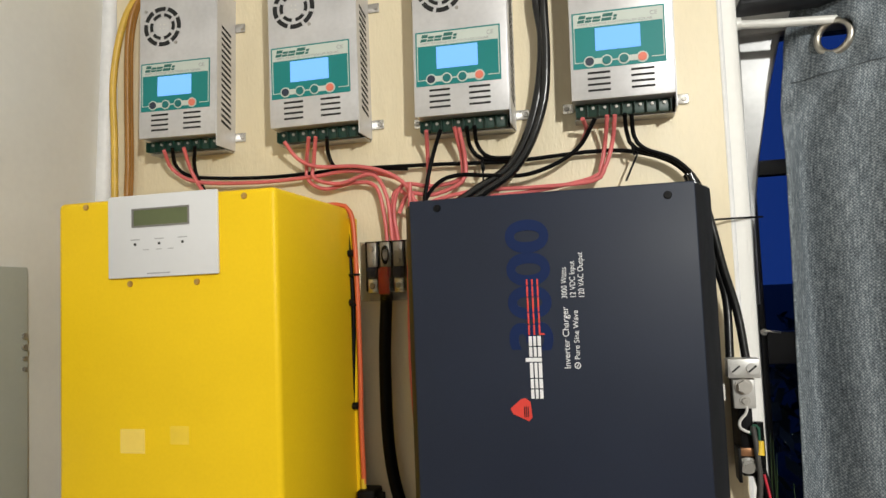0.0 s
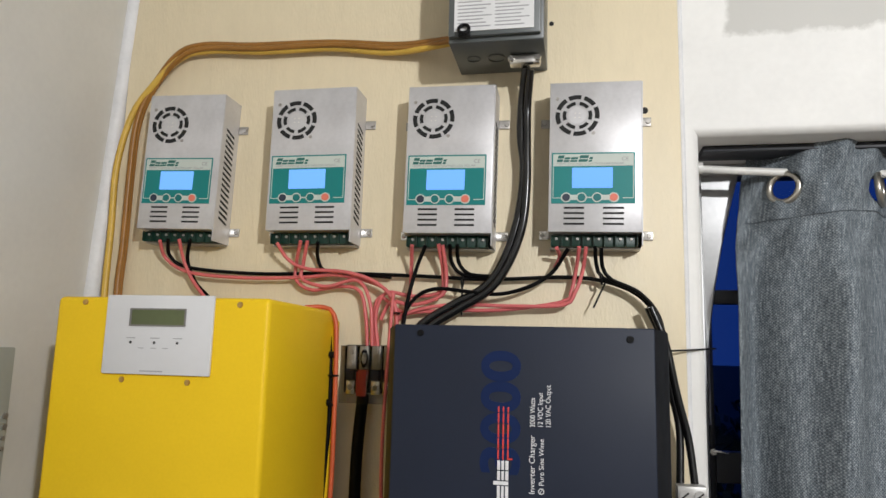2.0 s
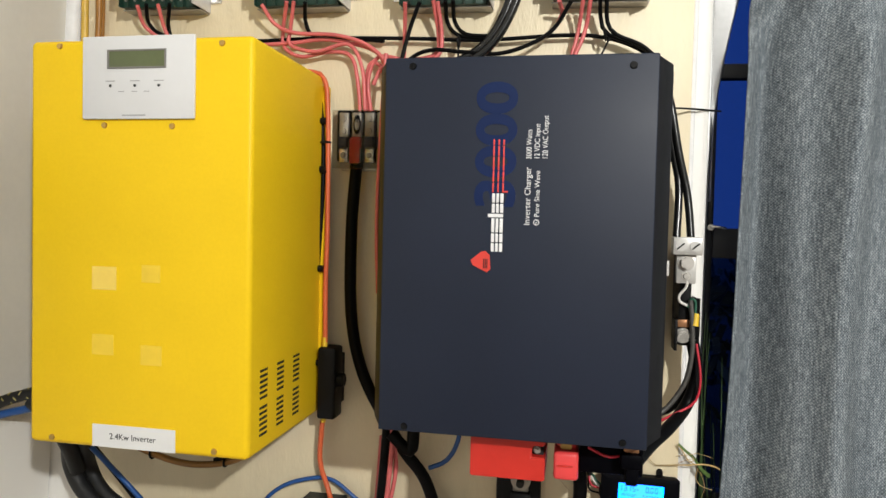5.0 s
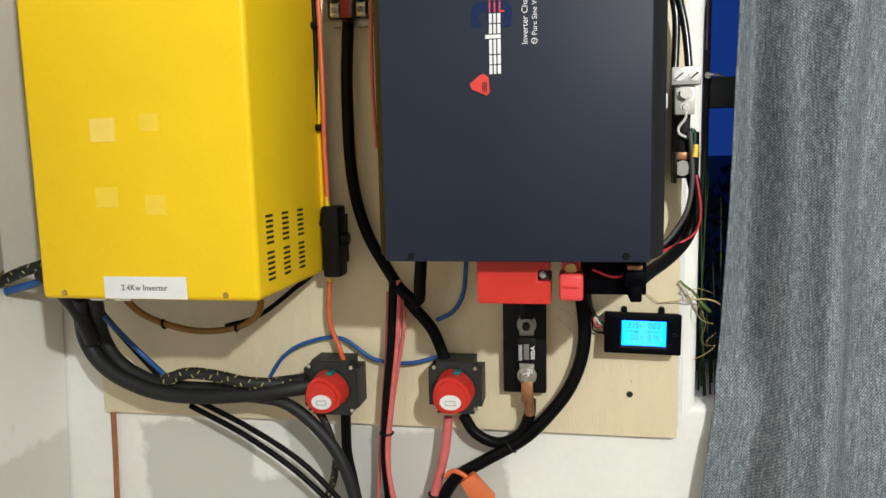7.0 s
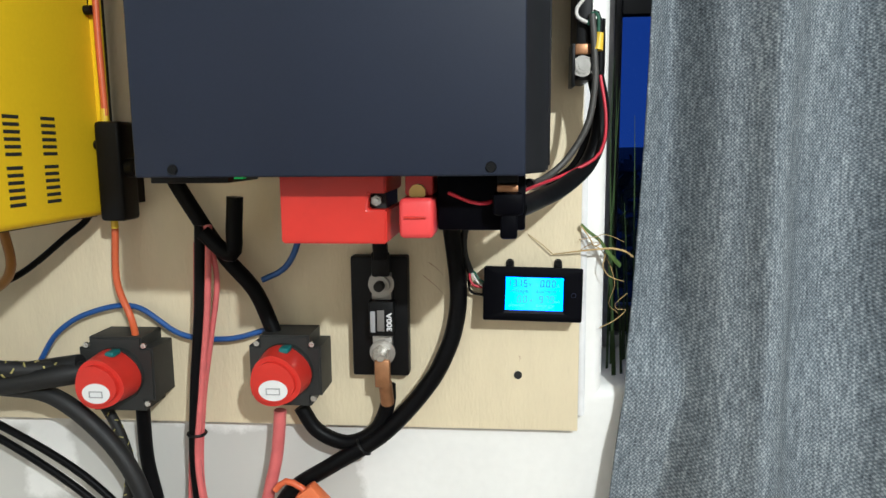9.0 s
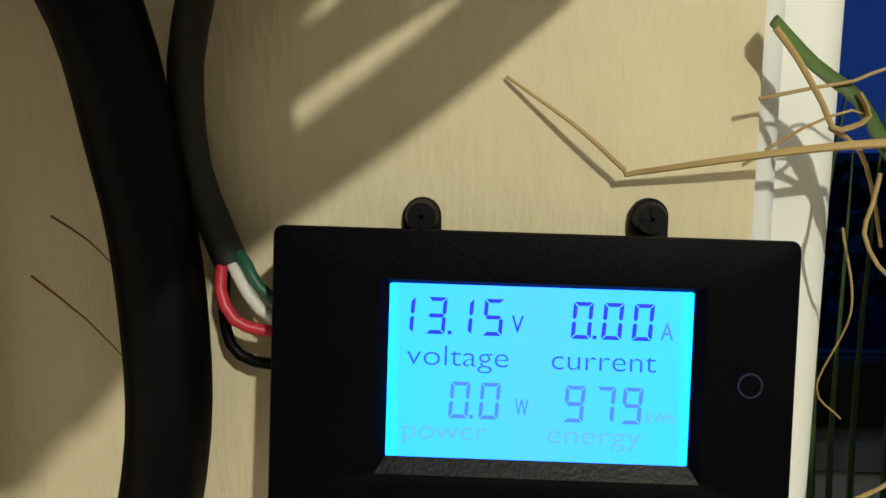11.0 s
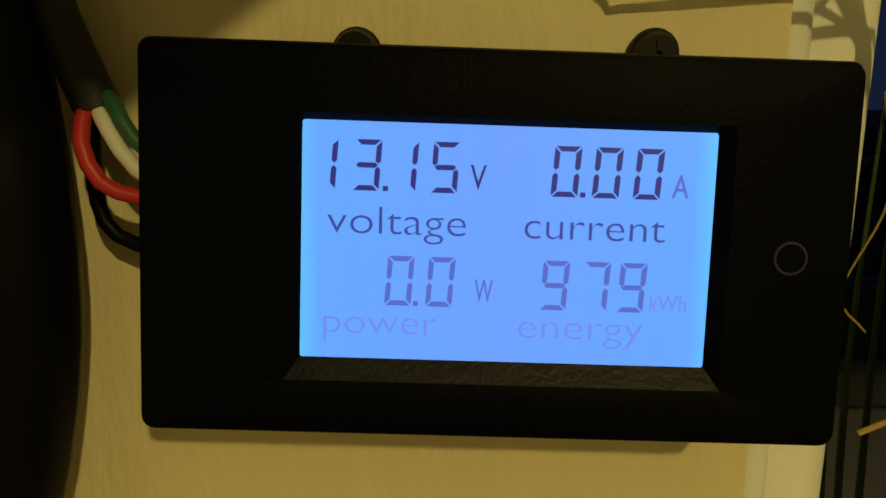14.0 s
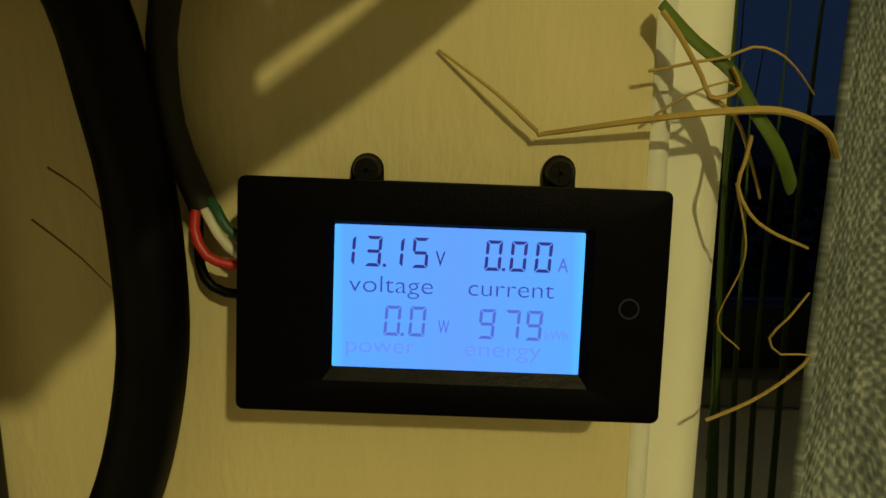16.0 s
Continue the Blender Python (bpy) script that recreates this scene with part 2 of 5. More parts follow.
M_METER = mat("meter_black_plastic", (0.0016, 0.0016, 0.003), 0.5, var=0.3, scale=80, fine=1500, bump=0.3, spec=0.04)
M_RUBBER = mat("black_cable_jacket", (0.0030, 0.0030, 0.0035), 0.42, var=0.25, scale=40, bump=0.2, spec=0.10)
M_LOOM = mat("grey_black_loom", (0.0065, 0.0068, 0.0072), 0.6, var=0.3, scale=80, bump=0.4)
M_RED = mat("pink_red_wire", (0.62, 0.14, 0.138), 0.4, var=0.15, scale=60)
M_REDPL = mat("red_plastic", (0.55, 0.024, 0.013), 0.42, var=0.07, scale=30, bump=0.12)
M_PINK = mat("coral_plastic", (0.74, 0.06, 0.06), 0.45, var=0.06)
M_ORANGE = mat("orange_wire", (0.60, 0.115, 0.035), 0.42, var=0.12)
M_PLUGO = mat("orange_connector", (0.66, 0.16, 0.05), 0.5)
M_BLUEW = mat("blue_wire", (0.02, 0.085, 0.30), 0.4, var=0.15)
M_YELW = mat("yellow_cable", (0.62, 0.40, 0.055), 0.42, var=0.18, scale=20)
M_BRNW = mat("amber_brown_cable", (0.30, 0.135, 0.018), 0.42, var=0.2, scale=20)
M_WHITEW = mat("white_wire", (0.7, 0.68, 0.64), 0.5)
M_GREENW = mat("green_wire", (0.02, 0.10, 0.06), 0.45)
M_GREYLEAD = mat("dull_grey_sheath", (0.060, 0.057, 0.052), 0.5, var=0.15, scale=60)
M_GREYW = mat("grey_wire", (0.18, 0.17, 0.16), 0.5)
M_SWBODY = mat("charcoal_switch_body", (0.018, 0.019, 0.018), 0.55, var=0.15, scale=50)
M_BOXGREY = mat("grey_box_paint", (0.085, 0.095, 0.095), 0.35, var=0.1, scale=15)
M_GREYMETAL = mat("grey_green_cabinet_paint", (0.38, 0.40, 0.36), 0.4, var=0.05)
M_CLEAR = glass("clear_smoked_cover", (0.66, 0.64, 0.60))
M_BRAID = mat("black_braid", (0.010, 0.010, 0.010), 0.6, var=0.3, scale=230, fine=900, bump=0.6)
M_FLECK = mat("pale_yellow_thread", (0.42, 0.37, 0.12), 0.6, var=0.25, scale=200)
M_GLASS = glass("window_pane", (0.9, 0.93, 0.95))
M_ALU = mat("bright_aluminium_frame", (0.40, 0.40, 0.40), 0.32, 0.7, var=0.15, scale=14)
M_BLKFRAME = mat("black_sash", (0.014, 0.015, 0.02), 0.5)
M_GROUND = mat("dark_night_ground", (0.02, 0.022, 0.02), 0.9)
M_HEDGE = mat("dark_hedge_leaves", (0.02, 0.03, 0.02), 0.8)
M_TARPD = mat("navy_sheet", (0.006, 0.010, 0.045), 0.5, var=0.3, scale=12)
M_CURTAIN = fabric("woven_curtain")
M_SEAM = mat("dark_seam_thread", (0.085, 0.098, 0.112), 0.9)
M_RUST = mat("rusty_brown_cable", (0.34, 0.135, 0.055), 0.5, var=0.25, scale=30)
M_ROD = mat("white_rod", (0.75, 0.74, 0.70), 0.35)
M_RING = mat("nickel_eyelet", (0.50, 0.47, 0.41), 0.3, 0.9)
M_STRAW = mat("dry_straw", (0.42, 0.29, 0.12), 0.7, var=0.25, scale=50)
M_GRASS = mat("green_grass", (0.075, 0.13, 0.025), 0.6, var=0.3, scale=50)
M_YCONN = mat("yellow_wire_nut", (0.75, 0.5, 0.02), 0.45)


# ---- mesh helpers ----
ORIGIN = {}


def thing(name, at, label, category, group=""):
    ob = new(name)
    ob.empty_display_size = 0.02
    ob.location = at
    ORIGIN[ob.name] = Vector(at)
    return tagged(ob, label, category, group)


def part(name, bm, material, parent, label="", smooth=True):
    """Links a bmesh, in world metres, as one mesh object under a thing or a part."""
    at = ORIGIN[parent.name]
    bmesh.ops.translate(bm, verts=bm.verts, vec=-at)
    me = bpy.data.meshes.new(name)
    bmesh.ops.recalc_face_normals(bm, faces=bm.faces)
    bm.to_mesh(me)
    bm.free()
    for p in me.polygons:
        p.use_smooth = smooth
    if smooth:
        me.set_sharp_from_angle(angle=radians(38))
    me.materials.append(material)
    ob = new(name, me)
    ob.parent = parent
    ORIGIN[ob.name] = at
    if label:
        ob["label"] = label
    return ob


def solo(name, bm, material, label="", category="", kind="", group="", smooth=True):
    """A thing of one mesh, its origin at the base of its middle."""
    vs = [v.co for v in bm.verts]
    at = Vector(((min(v.x for v in vs) + max(v.x for v in vs)) / 2, (min(v.y for v in vs) + max(v.y for v in vs)) / 2, min(v.z for v in vs)))
    me = bpy.data.meshes.new(name)
    bmesh.ops.recalc_face_normals(bm, faces=bm.faces)
    if kind != "structure":
        bmesh.ops.translate(bm, verts=bm.verts, vec=-at)
    bm.to_mesh(me)
    bm.free()
    for p in me.polygons:
        p.use_smooth = smooth
    if smooth:
        me.set_sharp_from_angle(angle=radians(38))
    me.materials.append(material)
    ob = new(name, me)
    if kind != "structure":
        ob.location = at
        ORIGIN[ob.name] = at
    else:
        ORIGIN[ob.name] = Vector((0, 0, 0))
    return tagged(ob, label, category, group, kind)


def join(bm, other):
    me = bpy.data.meshes.new("tmp")
    other.to_mesh(me)
    other.free()
    bm.from_mesh(me)
    bpy.data.meshes.remove(me)
    return bm


def box(x0, x1, y0, y1, z0, z1, r=0.0, seg=2, m=None):
    bm = bmesh.new()
    bmesh.ops.create_cube(bm, size=1)
    for v in bm.verts:
        v.co = Vector((x0 + (v.co.x + 0.5) * (x1 - x0), y0 + (v.co.y + 0.5) * (y1 - y0), z0 + (v.co.z + 0.5) * (z1 - z0)))
    if r:
        bmesh.ops.bevel(bm, geom=list(bm.edges), offset=r, segments=seg, affect="EDGES", profile=0.5)
    if m is not None:
        bmesh.ops.transform(bm, matrix=m, verts=bm.verts)
    return bm


def boxes(rows, r=0.0):
    bm = bmesh.new()
    for row in rows:
        join(bm, box(*row, r=r))
    return bm


def disc(c, radius, depth, axis="y", n=24, r2=None, bev=0.0):
    """A round solid that starts at c and rises by depth towards the viewer (-y), up (z) or along x."""
    bm = bmesh.new()
    bmesh.ops.create_cone(bm, cap_ends=True, segments=n, radius1=radius, radius2=radius if r2 is None else r2, depth=depth)
    bmesh.ops.translate(bm, verts=bm.verts, vec=(0, 0, depth / 2))
    if bev:
        top = [e for e in bm.edges if all(v.co.z > depth * 0.9 for v in e.verts)]
        bmesh.ops.bevel(bm, geom=top, offset=bev, segments=2, affect="EDGES")
    turn = {"y": pose(0, 0, 0, 90), "z": Matrix.Identity(4), "x": pose(0, 0, 0, 0, 90), "-x": pose(0, 0, 0, 0, -90)}[axis]
    bmesh.ops.transform(bm, matrix=Matrix.Translation(c) @ turn, verts=bm.verts)
    return bm


def screw(c, radius, depth=0.0015, n=14):
    """A pan-head screw with a cross slot, facing the viewer."""
    bm = disc(c, radius, depth, n=n, r2=radius * 0.8)
    for w, h in ((radius * 1.1, radius * 0.22), (radius * 0.22, radius * 1.1)):
        join(bm, box(c[0] - w / 2, c[0] + w / 2, c[1] - depth * 1.12, c[1] - depth * 0.9, c[2] - h / 2, c[2] + h / 2))
    return bm


def torus(c, R, r, m=None, n=28, k=10):
    bm = bmesh.new()
    ring = []
    for i in range(n):
        a = 2 * math.pi * i / n
        ring.append([bm.verts.new((math.cos(a) * (R + r * math.cos(2 * math.pi * j / k)), math.sin(a) * (R + r * math.cos(2 * math.pi * j / k)), r * math.sin(2 * math.pi * j / k))) for j in range(k)])
    for i in range(n):
        for j in range(k):
            bm.faces.new((ring[i][j], ring[(i + 1) % n][j], ring[(i + 1) % n][(j + 1) % k], ring[i][(j + 1) % k]))
    bmesh.ops.transform(bm, matrix=Matrix.Translation(c) @ (m or Matrix.Identity(4)), verts=bm.verts)
    return bm


def spline(pts, step=0.006):
    P = [Vector(p) for p in pts]
    P = [2 * P[0] - P[1]] + P + [2 * P[-1] - P[-2]]
    out = []
    for i in range(1, len(P) - 2):
        a, b, c, d = P[i - 1:i + 3]
        n = max(2, int((c - b).length / step))
        for k in range(n):
            t = k / n
            out.append(0.5 * (2 * b + (c - a) * t + (2 * a - 5 * b + 4 * c - d) * t * t + (3 * b - a - 3 * c + d) * t ** 3))
    out.append(P[-2])
    return out


def tube(pts, r, k=10, step=0.006, r_end=None, flat=1.0):
    """A round, swept solid along a smooth line through pts."""
    line = spline(pts, step)
    bm = bmesh.new()
    rings, side = [], None
    for i, p in enumerate(line):
        way = (line[min(i + 1, len(line) - 1)] - line[max(i - 1, 0)]).normalized()
        if side is None:
            side = way.orthogonal().normalized()
        side = (side - way * side.dot(way)).normalized()
        up = way.cross(side)
        rr = r if r_end is None else r + (r_end - r) * i / (len(line) - 1)
        rings.append([bm.verts.new(p + (side * math.cos(2 * math.pi * j / k) + up * math.sin(2 * math.pi * j / k) * flat) * rr) for j in range(k)])
    for a, b in zip(rings, rings[1:]):
        for j in range(k):
            bm.faces.new((a[j], a[(j + 1) % k], b[(j + 1) % k], b[j]))
    bm.faces.new(rings[0])
    bm.faces.new(rings[-1])
    return bm


def cable(name, pts, r, material, label, group="", category="cable"):
    return solo(name, tube(pts, r), material, label, category, group=group)


def braid(pts, r, label, group=""):
    """A woven sleeve: a black tube whose yellow threads surface in short slanted dashes."""
    t = thing("cable", pts[0], label, "cable", group)
    part("sleeve", tube(pts, r), M_BRAID, t)
    line = spline(pts, 0.001)
    bm = bmesh.new()
    for n, i in enumerate(range(2, len(line) - 5, 8)):
        way = (line[i + 3] - line[i]).normalized()
        side = (Vector((0, -1, 0)) - way * way.dot(Vector((0, -1, 0)))).normalized()
        up = way.cross(side)
        for k in range(3):
            a = math.tau / 3 * k + 1.3 * n
            slant = 0.30 if n % 2 else -0.30
            dash = []
            for q in range(3):
                b = a + slant * (q - 1)
                dash.append(line[i + q] + (side * math.cos(b) + up * math.sin(b)) * (r * 0.99))
            join(bm, tube(dash, r * 0.11, k=5, step=0.002))
    part("thread", bm, M_FLECK, t, "pale yellow thread dashes")
    return t


def text(body, size, m, depth=0.0002, width=None, bold=0.0):
    """Letters as a mesh; m carries the baseline's start, x along the line. width: stretches the line to this length."""
    cu = bpy.data.curves.new("txt", "FONT")
    cu.body, cu.size, cu.extrude, cu.offset = body, size, depth, bold
    ob = bpy.data.objects.new("txt", cu)
    scene.collection.objects.link(ob)
    bpy.context.view_layer.update()
    me = bpy.data.meshes.new_from_object(ob.evaluated_get(bpy.context.evaluated_depsgraph_get()))
    bm = bmesh.new()
    bm.from_mesh(me)
    bpy.data.objects.remove(ob)
    bpy.data.curves.remove(cu)
    bpy.data.meshes.remove(me)
    bmesh.ops.remove_doubles(bm, verts=bm.verts, dist=1e-6)
    if width:
        w = max(v.co.x for v in bm.verts)
        for v in bm.verts:
            v.co.x *= width / w
    bmesh.ops.transform(bm, matrix=m, verts=bm.verts)
    return bm


def facing(x, y, z, roll=0.0):
    """Text upright on a surface that looks towards -y; roll turns it to the left."""
    return Matrix.Translation((x, y, z)) @ pose(0, 0, 0, 90) @ pose(0, 0, 0, 0, 0, roll)


# ---- structure ----
B = 0.9          # front of the mounting board
W = 0.910        # front of the plaster wall
LEAN_X = 0.055   # the side wall leans a little


def wall_with_opening():
    """The plaster wall with its window recess and rounded arrises."""
    ox0, ox1, oz0, oz1 = 0.1785, 1.15, 0.985, 1.778
    r = 0.014
    loops = [(-0.75, 2.3, 0.0, 2.45, W)]
    for k in range(5):
        a = math.pi / 2 * k / 4
        g, d = r * (1 - math.sin(a)), r * (1 - math.cos(a))
        loops.append((ox0 - g, ox1 + g, oz0 - g, oz1 + g, W + d))
    loops += [(ox0, ox1, oz0, oz1, 1.10), (-0.75, 2.3, 0.0, 2.45, 1.10)]
    bm = bmesh.new()
    rings = [[bm.verts.new((x, y, z)) for x, z in ((x0, z0), (x1, z0), (x1, z1), (x0, z1))] for x0, x1, z0, z1, y in loops]
    for a, b in zip(rings, rings[1:] + rings[:1]):
        for j in range(4):
            bm.faces.new((a[j], a[(j + 1) % 4], b[(j + 1) % 4], b[j]))
    return bm


solo("wall_north", wall_with_opening(), M_WALL, "white painted plaster wall with bare filler patches", "wall", "structure")
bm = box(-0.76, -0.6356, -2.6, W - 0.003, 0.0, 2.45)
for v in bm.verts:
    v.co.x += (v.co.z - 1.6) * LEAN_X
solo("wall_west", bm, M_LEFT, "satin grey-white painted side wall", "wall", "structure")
solo("wall_east", box(2.3, 2.4, -2.6, 1.1, 0.0, 2.45), M_PLAIN, "plain painted wall", "wall", "structure")
solo("wall_south", box(-0.8, 2.4, -2.7, -2.6, 0.0, 2.45), M_PLAIN, "plain painted wall", "wall", "structure")
solo("floor", box(-0.9, 2.5, -2.8, 1.1, -0.1, 0.0), M_FLOOR, "brown floor", "floor", "structure")
solo("ceiling", box(-0.9, 2.5, -2.8, 1.1, 2.45, 2.55), M_PLAIN, "plain painted ceiling", "ceiling", "structure")

bm = box(-0.606, 0.155, B, W - 0.0005, 0.947, 2.25, r=0.0012)
board = solo("mounting_board", bm, M_BOARD, "cream painted plywood board screwed to the wall", "board")

# caulk bead down the corner and along the jamb
solo("trim", tube([(0.158, W - 0.001, 0.96), (0.157, W - 0.001, 1.3), (0.1575, W - 0.001, 1.7), (0.158, W - 0.001, 2.3)], 0.004, step=0.03), M_WHITEPRINT, "white caulk bead beside the board", "trim", "structure")
bm = tube([(-0.650 + 0.0, W - 0.006, 1.3), (-0.632, W - 0.006, 1.6), (-0.622, W - 0.006, 1.8), (-0.606, W - 0.006, 2.1), (-0.594, W - 0.006, 2.3)], 0.012, step=0.03)
solo("trim", bm, M_WHITEPRINT, "white caulked corner strip", "trim", "structure")

# bolt holes left in the board
for x, z, r in ((0.113, 1.808, 0.0042), (0.100, 1.0, 0.0038), (-0.001, 1.93, 0.003)):
    bm = disc((x, B + 0.0005, z), r, 0.0012, n=16)
    solo("bolt_hole", bm, M_HOLE, "empty dark bolt hole in the board", "hole")

# black strip added as the dark shadow gap under the window head
solo("trim", box(0.19, 1.12, 0.957, 1.000, 1.7695, 1.7778, r=0.001), M_BLKFRAME, "black strip in place of the shaded gap under the window head", "trim", "structure")

# ---- window ----
win = thing("window_1", (0.5, 1.07, 0.985), "night window with a bright metal frame and dark sash", "window")
win["kind"] = "structure"
part("window_frame", boxes([(0.179, 0.202, 1.045, 1.09, 0.986, 1.777), (1.13, 1.1495, 1.045, 1.09, 0.986, 1.777), (0.202, 1.13, 1.045, 1.09, 1.762, 1.777), (0.202, 1.13, 1.045, 1.09, 0.986, 1.0)], 0.002), M_ALU, win, "bright aluminium frame")
part("sash", boxes([(0.2025, 0.212, 1.058, 1.078, 1.0005, 1.7615), (1.05, 1.06, 1.058, 1.078, 1.0005, 1.7615), (0.212, 1.05, 1.058, 1.078, 1.583, 1.602), (0.212, 1.05, 1.058, 1.078, 1.345, 1.385), (0.212, 1.05, 1.058, 1.078, 1.0005, 1.03)], 0.0015), M_BLKFRAME, win, "black sash rails")
for z0, z1 in ((1.03, 1.345), (1.385, 1.583), (1.602, 1.761)):
    p = part("pane", box(0.212, 1.05, 1.066, 1.069, z0, z1), M_GLASS, win)
    p.visible_shadow = False
part("latch", join(tube([(0.203, 1.05, 1.386), (0.212, 1.046, 1.387), (0.226, 1.046, 1.385)], 0.0018), disc((0.207, 1.05, 1.386), 0.0042, 0.004)), M_CHROME, win, "small bright latch")
# stile gusset: the frame widens in a curve towards the top
bm = bmesh.new()
rows = []
for i in range(19):
    z = 1.42 + i * 0.019
    x1 = 0.207 + 0.046 * max(0.0, (z - 1.50) / 0.262) ** 1.6
    rows.append([bm.verts.new((x, y, z)) for x, y in ((0.2025, 1.0555), (x1 - 0.002, 1.0535), (x1, 1.0555), (x1, 1.0578), (0.2025, 1.0578))])
for a, b in zip(rows, rows[1:]):
    for j in range(5):
        bm.faces.new((a[j], a[(j + 1) % 5], b[(j + 1) % 5], b[j]))
bm.faces.new(rows[0]), bm.faces.new(rows[-1])
part("stile_liner", bm, M_ALU, win, "pale curved liner of the stile")
# dark ground and a low hedge outside, dusk sky above
bm = bmesh.new()
for x, y in ((-400, 1.1), (400, 1.1), (400, 900), (-400, 900)):
    bm.verts.new((x, y, -0.3))
bm.faces.new(bm.verts)
solo("ground", bm, M_GROUND, "dark ground outside at dusk", "ground", "structure")
rng = random.Random(9)
bm = bmesh.new()
for i in range(2600):
    x, u = -2 + rng.random() * 9, rng.random()
    top = 1.0 + 0.25 * math.sin(x * 1.7) + 0.15 * math.sin(x * 4.3)
    c = Vector((x, 6 + rng.random() * 1.2, -0.3 + (top + 0.3) * u ** 0.7))
    a, b = Vector((rng.uniform(-1, 1), rng.uniform(-1, 1), rng.uniform(-1, 1))) * 0.09, Vector((rng.uniform(-1, 1), rng.uniform(-1, 1), rng.uniform(-1, 1))) * 0.09
    bm.faces.new([bm.verts.new(c + v) for v in (a, b, -a, -b)])
tagged(solo("hedge", bm, M_HEDGE, "dark leafy hedge outside at dusk", "hedge"), kind="stuff")


# ---- yellow inverter ----
def yellow_inverter():
    t = thing("wall_inverter", (-0.388, 0.79, 1.15), "large yellow powder-coated steel inverter with a white control panel", "inverter")
    x0, x1, y0, y1, z0, z1 = -0.508, -0.268, 0.690, 0.882, 1.150, 1.554
    part("case", box(x0, x1, y0, y1, z0, z1, r=0.006, seg=4), M_YELLOW, t)
    part("back_plate", boxes([(x0 - 0.006, x1 - 0.002, y1, B, z0 + 0.02, z1 - 0.02)]), M_BLACK, t, "black back plate")
    part("flange", box(x1 - 0.004, x1 + 0.0065, y1 - 0.010, y1 - 0.0002, z0 + 0.012, z1 - 0.012, r=0.0015), M_YELLOW, t)
    for y in (0.722, 0.762, 0.804):
        for za in (1.168, 1.205):
            for k in range(6):
                z = za + 0.0054 * k
                part("vent_slot", box(x1 - 0.004, x1 + 0.0003, y - 0.0085, y + 0.0085, z - 0.0013, z + 0.0013), M_HOLE, t)
    for x, z in ((-0.474, 1.548), (-0.300, 1.547), (-0.481, 1.157), (-0.303, 1.157), (-0.424, 1.470), (-0.351, 1.469)):
        part("screw", screw((x, y0, z), 0.0032), M_BRASS, t, "dull brass screw")
    p = part("control_panel", box(-0.446, -0.326, y0 - 0.004, y0 - 0.0002, 1.4755, 1.5555, r=0.0015), M_WPLAST, t, "white control panel")
    part("screen", box(-0.416, -0.357, y0 - 0.0046, y0 - 0.0038, 1.5255, 1.5405), M_LCDY, p, "unlit olive screen")
    part("screen_rim", boxes([(-0.418, -0.416, y0 - 0.0052, y0 - 0.0038, 1.524, 1.542), (-0.357, -0.3555, y0 - 0.0052, y0 - 0.0038, 1.524, 1.542), (-0.416, -0.357, y0 - 0.0052, y0 - 0.0038, 1.5405, 1.542), (-0.416, -0.357, y0 - 0.0052, y0 - 0.0038, 1.524, 1.5255)]), M_GREYW, p)
    for x in (-0.415, -0.3885, -0.363):
        part("button", disc((x, y0 - 0.004, 1.5075), 0.0014, 0.0006, n=10), M_INK, p)
        part("print", boxes([(x - 0.005, x + 0.005, y0 - 0.0043, y0 - 0.0039, 1.5115, 1.5125)]), M_GREYINK, p)
    for x in (-0.403, -0.389, -0.376):
        part("print", boxes([(x - 0.003, x + 0.003, y0 - 0.0043, y0 - 0.0039, 1.5015, 1.5023)]), M_GREYINK, p)
    part("print", boxes([(-0.402, -0.377, y0 - 0.0043, y0 - 0.0039, 1.4785, 1.4797)]), M_GREYINK, p)
    lab = part("label", box(-0.4345, -0.344, y0 - 0.0008, y0 - 0.0001, 1.152, 1.1745), M_PAPER, t, "white paper label")
    part("lettering", text("2.4Kw Inverter", 0.0085, facing(-0.4155, y0 - 0.0009, 1.1605), width=0.051), M_INK, lab)
    for x, z, s in ((-0.423, 1.320, 0.0135), (-0.372, 1.326, 0.010), (-0.424, 1.254, 0.012), (-0.371, 1.246, 0.0115)):
        part("tape_mark", box(x - s, x + s, y0 - 0.00035, y0 - 0.0001, z - s * 0.85, z + s * 0.85), M_TAPE if s == 0.0135 else M_SHADOWSQ, t, "pale square of tape residue")
    part("bottom_lip", box(x0 + 0.012, x1 - 0.010, y0 + 0.020, y1 - 0.004, z0 - 0.0015, z0 - 0.0002, r=0.0004), M_BLACK, t)
    part("gland", boxes([(-0.492, -0.47, 0.74, 0.77, 1.138, 1.146), (-0.462, -0.44, 0.74, 0.77, 1.138, 1.146)], 0.002), M_CHROME, t, "metal cable entry")
    for z in (1.50, 1.443, 1.325, 1.212):
        part("clip", disc((x1 + 0.0005, y1 - 0.016, z), 0.004, 0.006, axis="x", n=12), M_BLACK, t)


yellow_inverter()


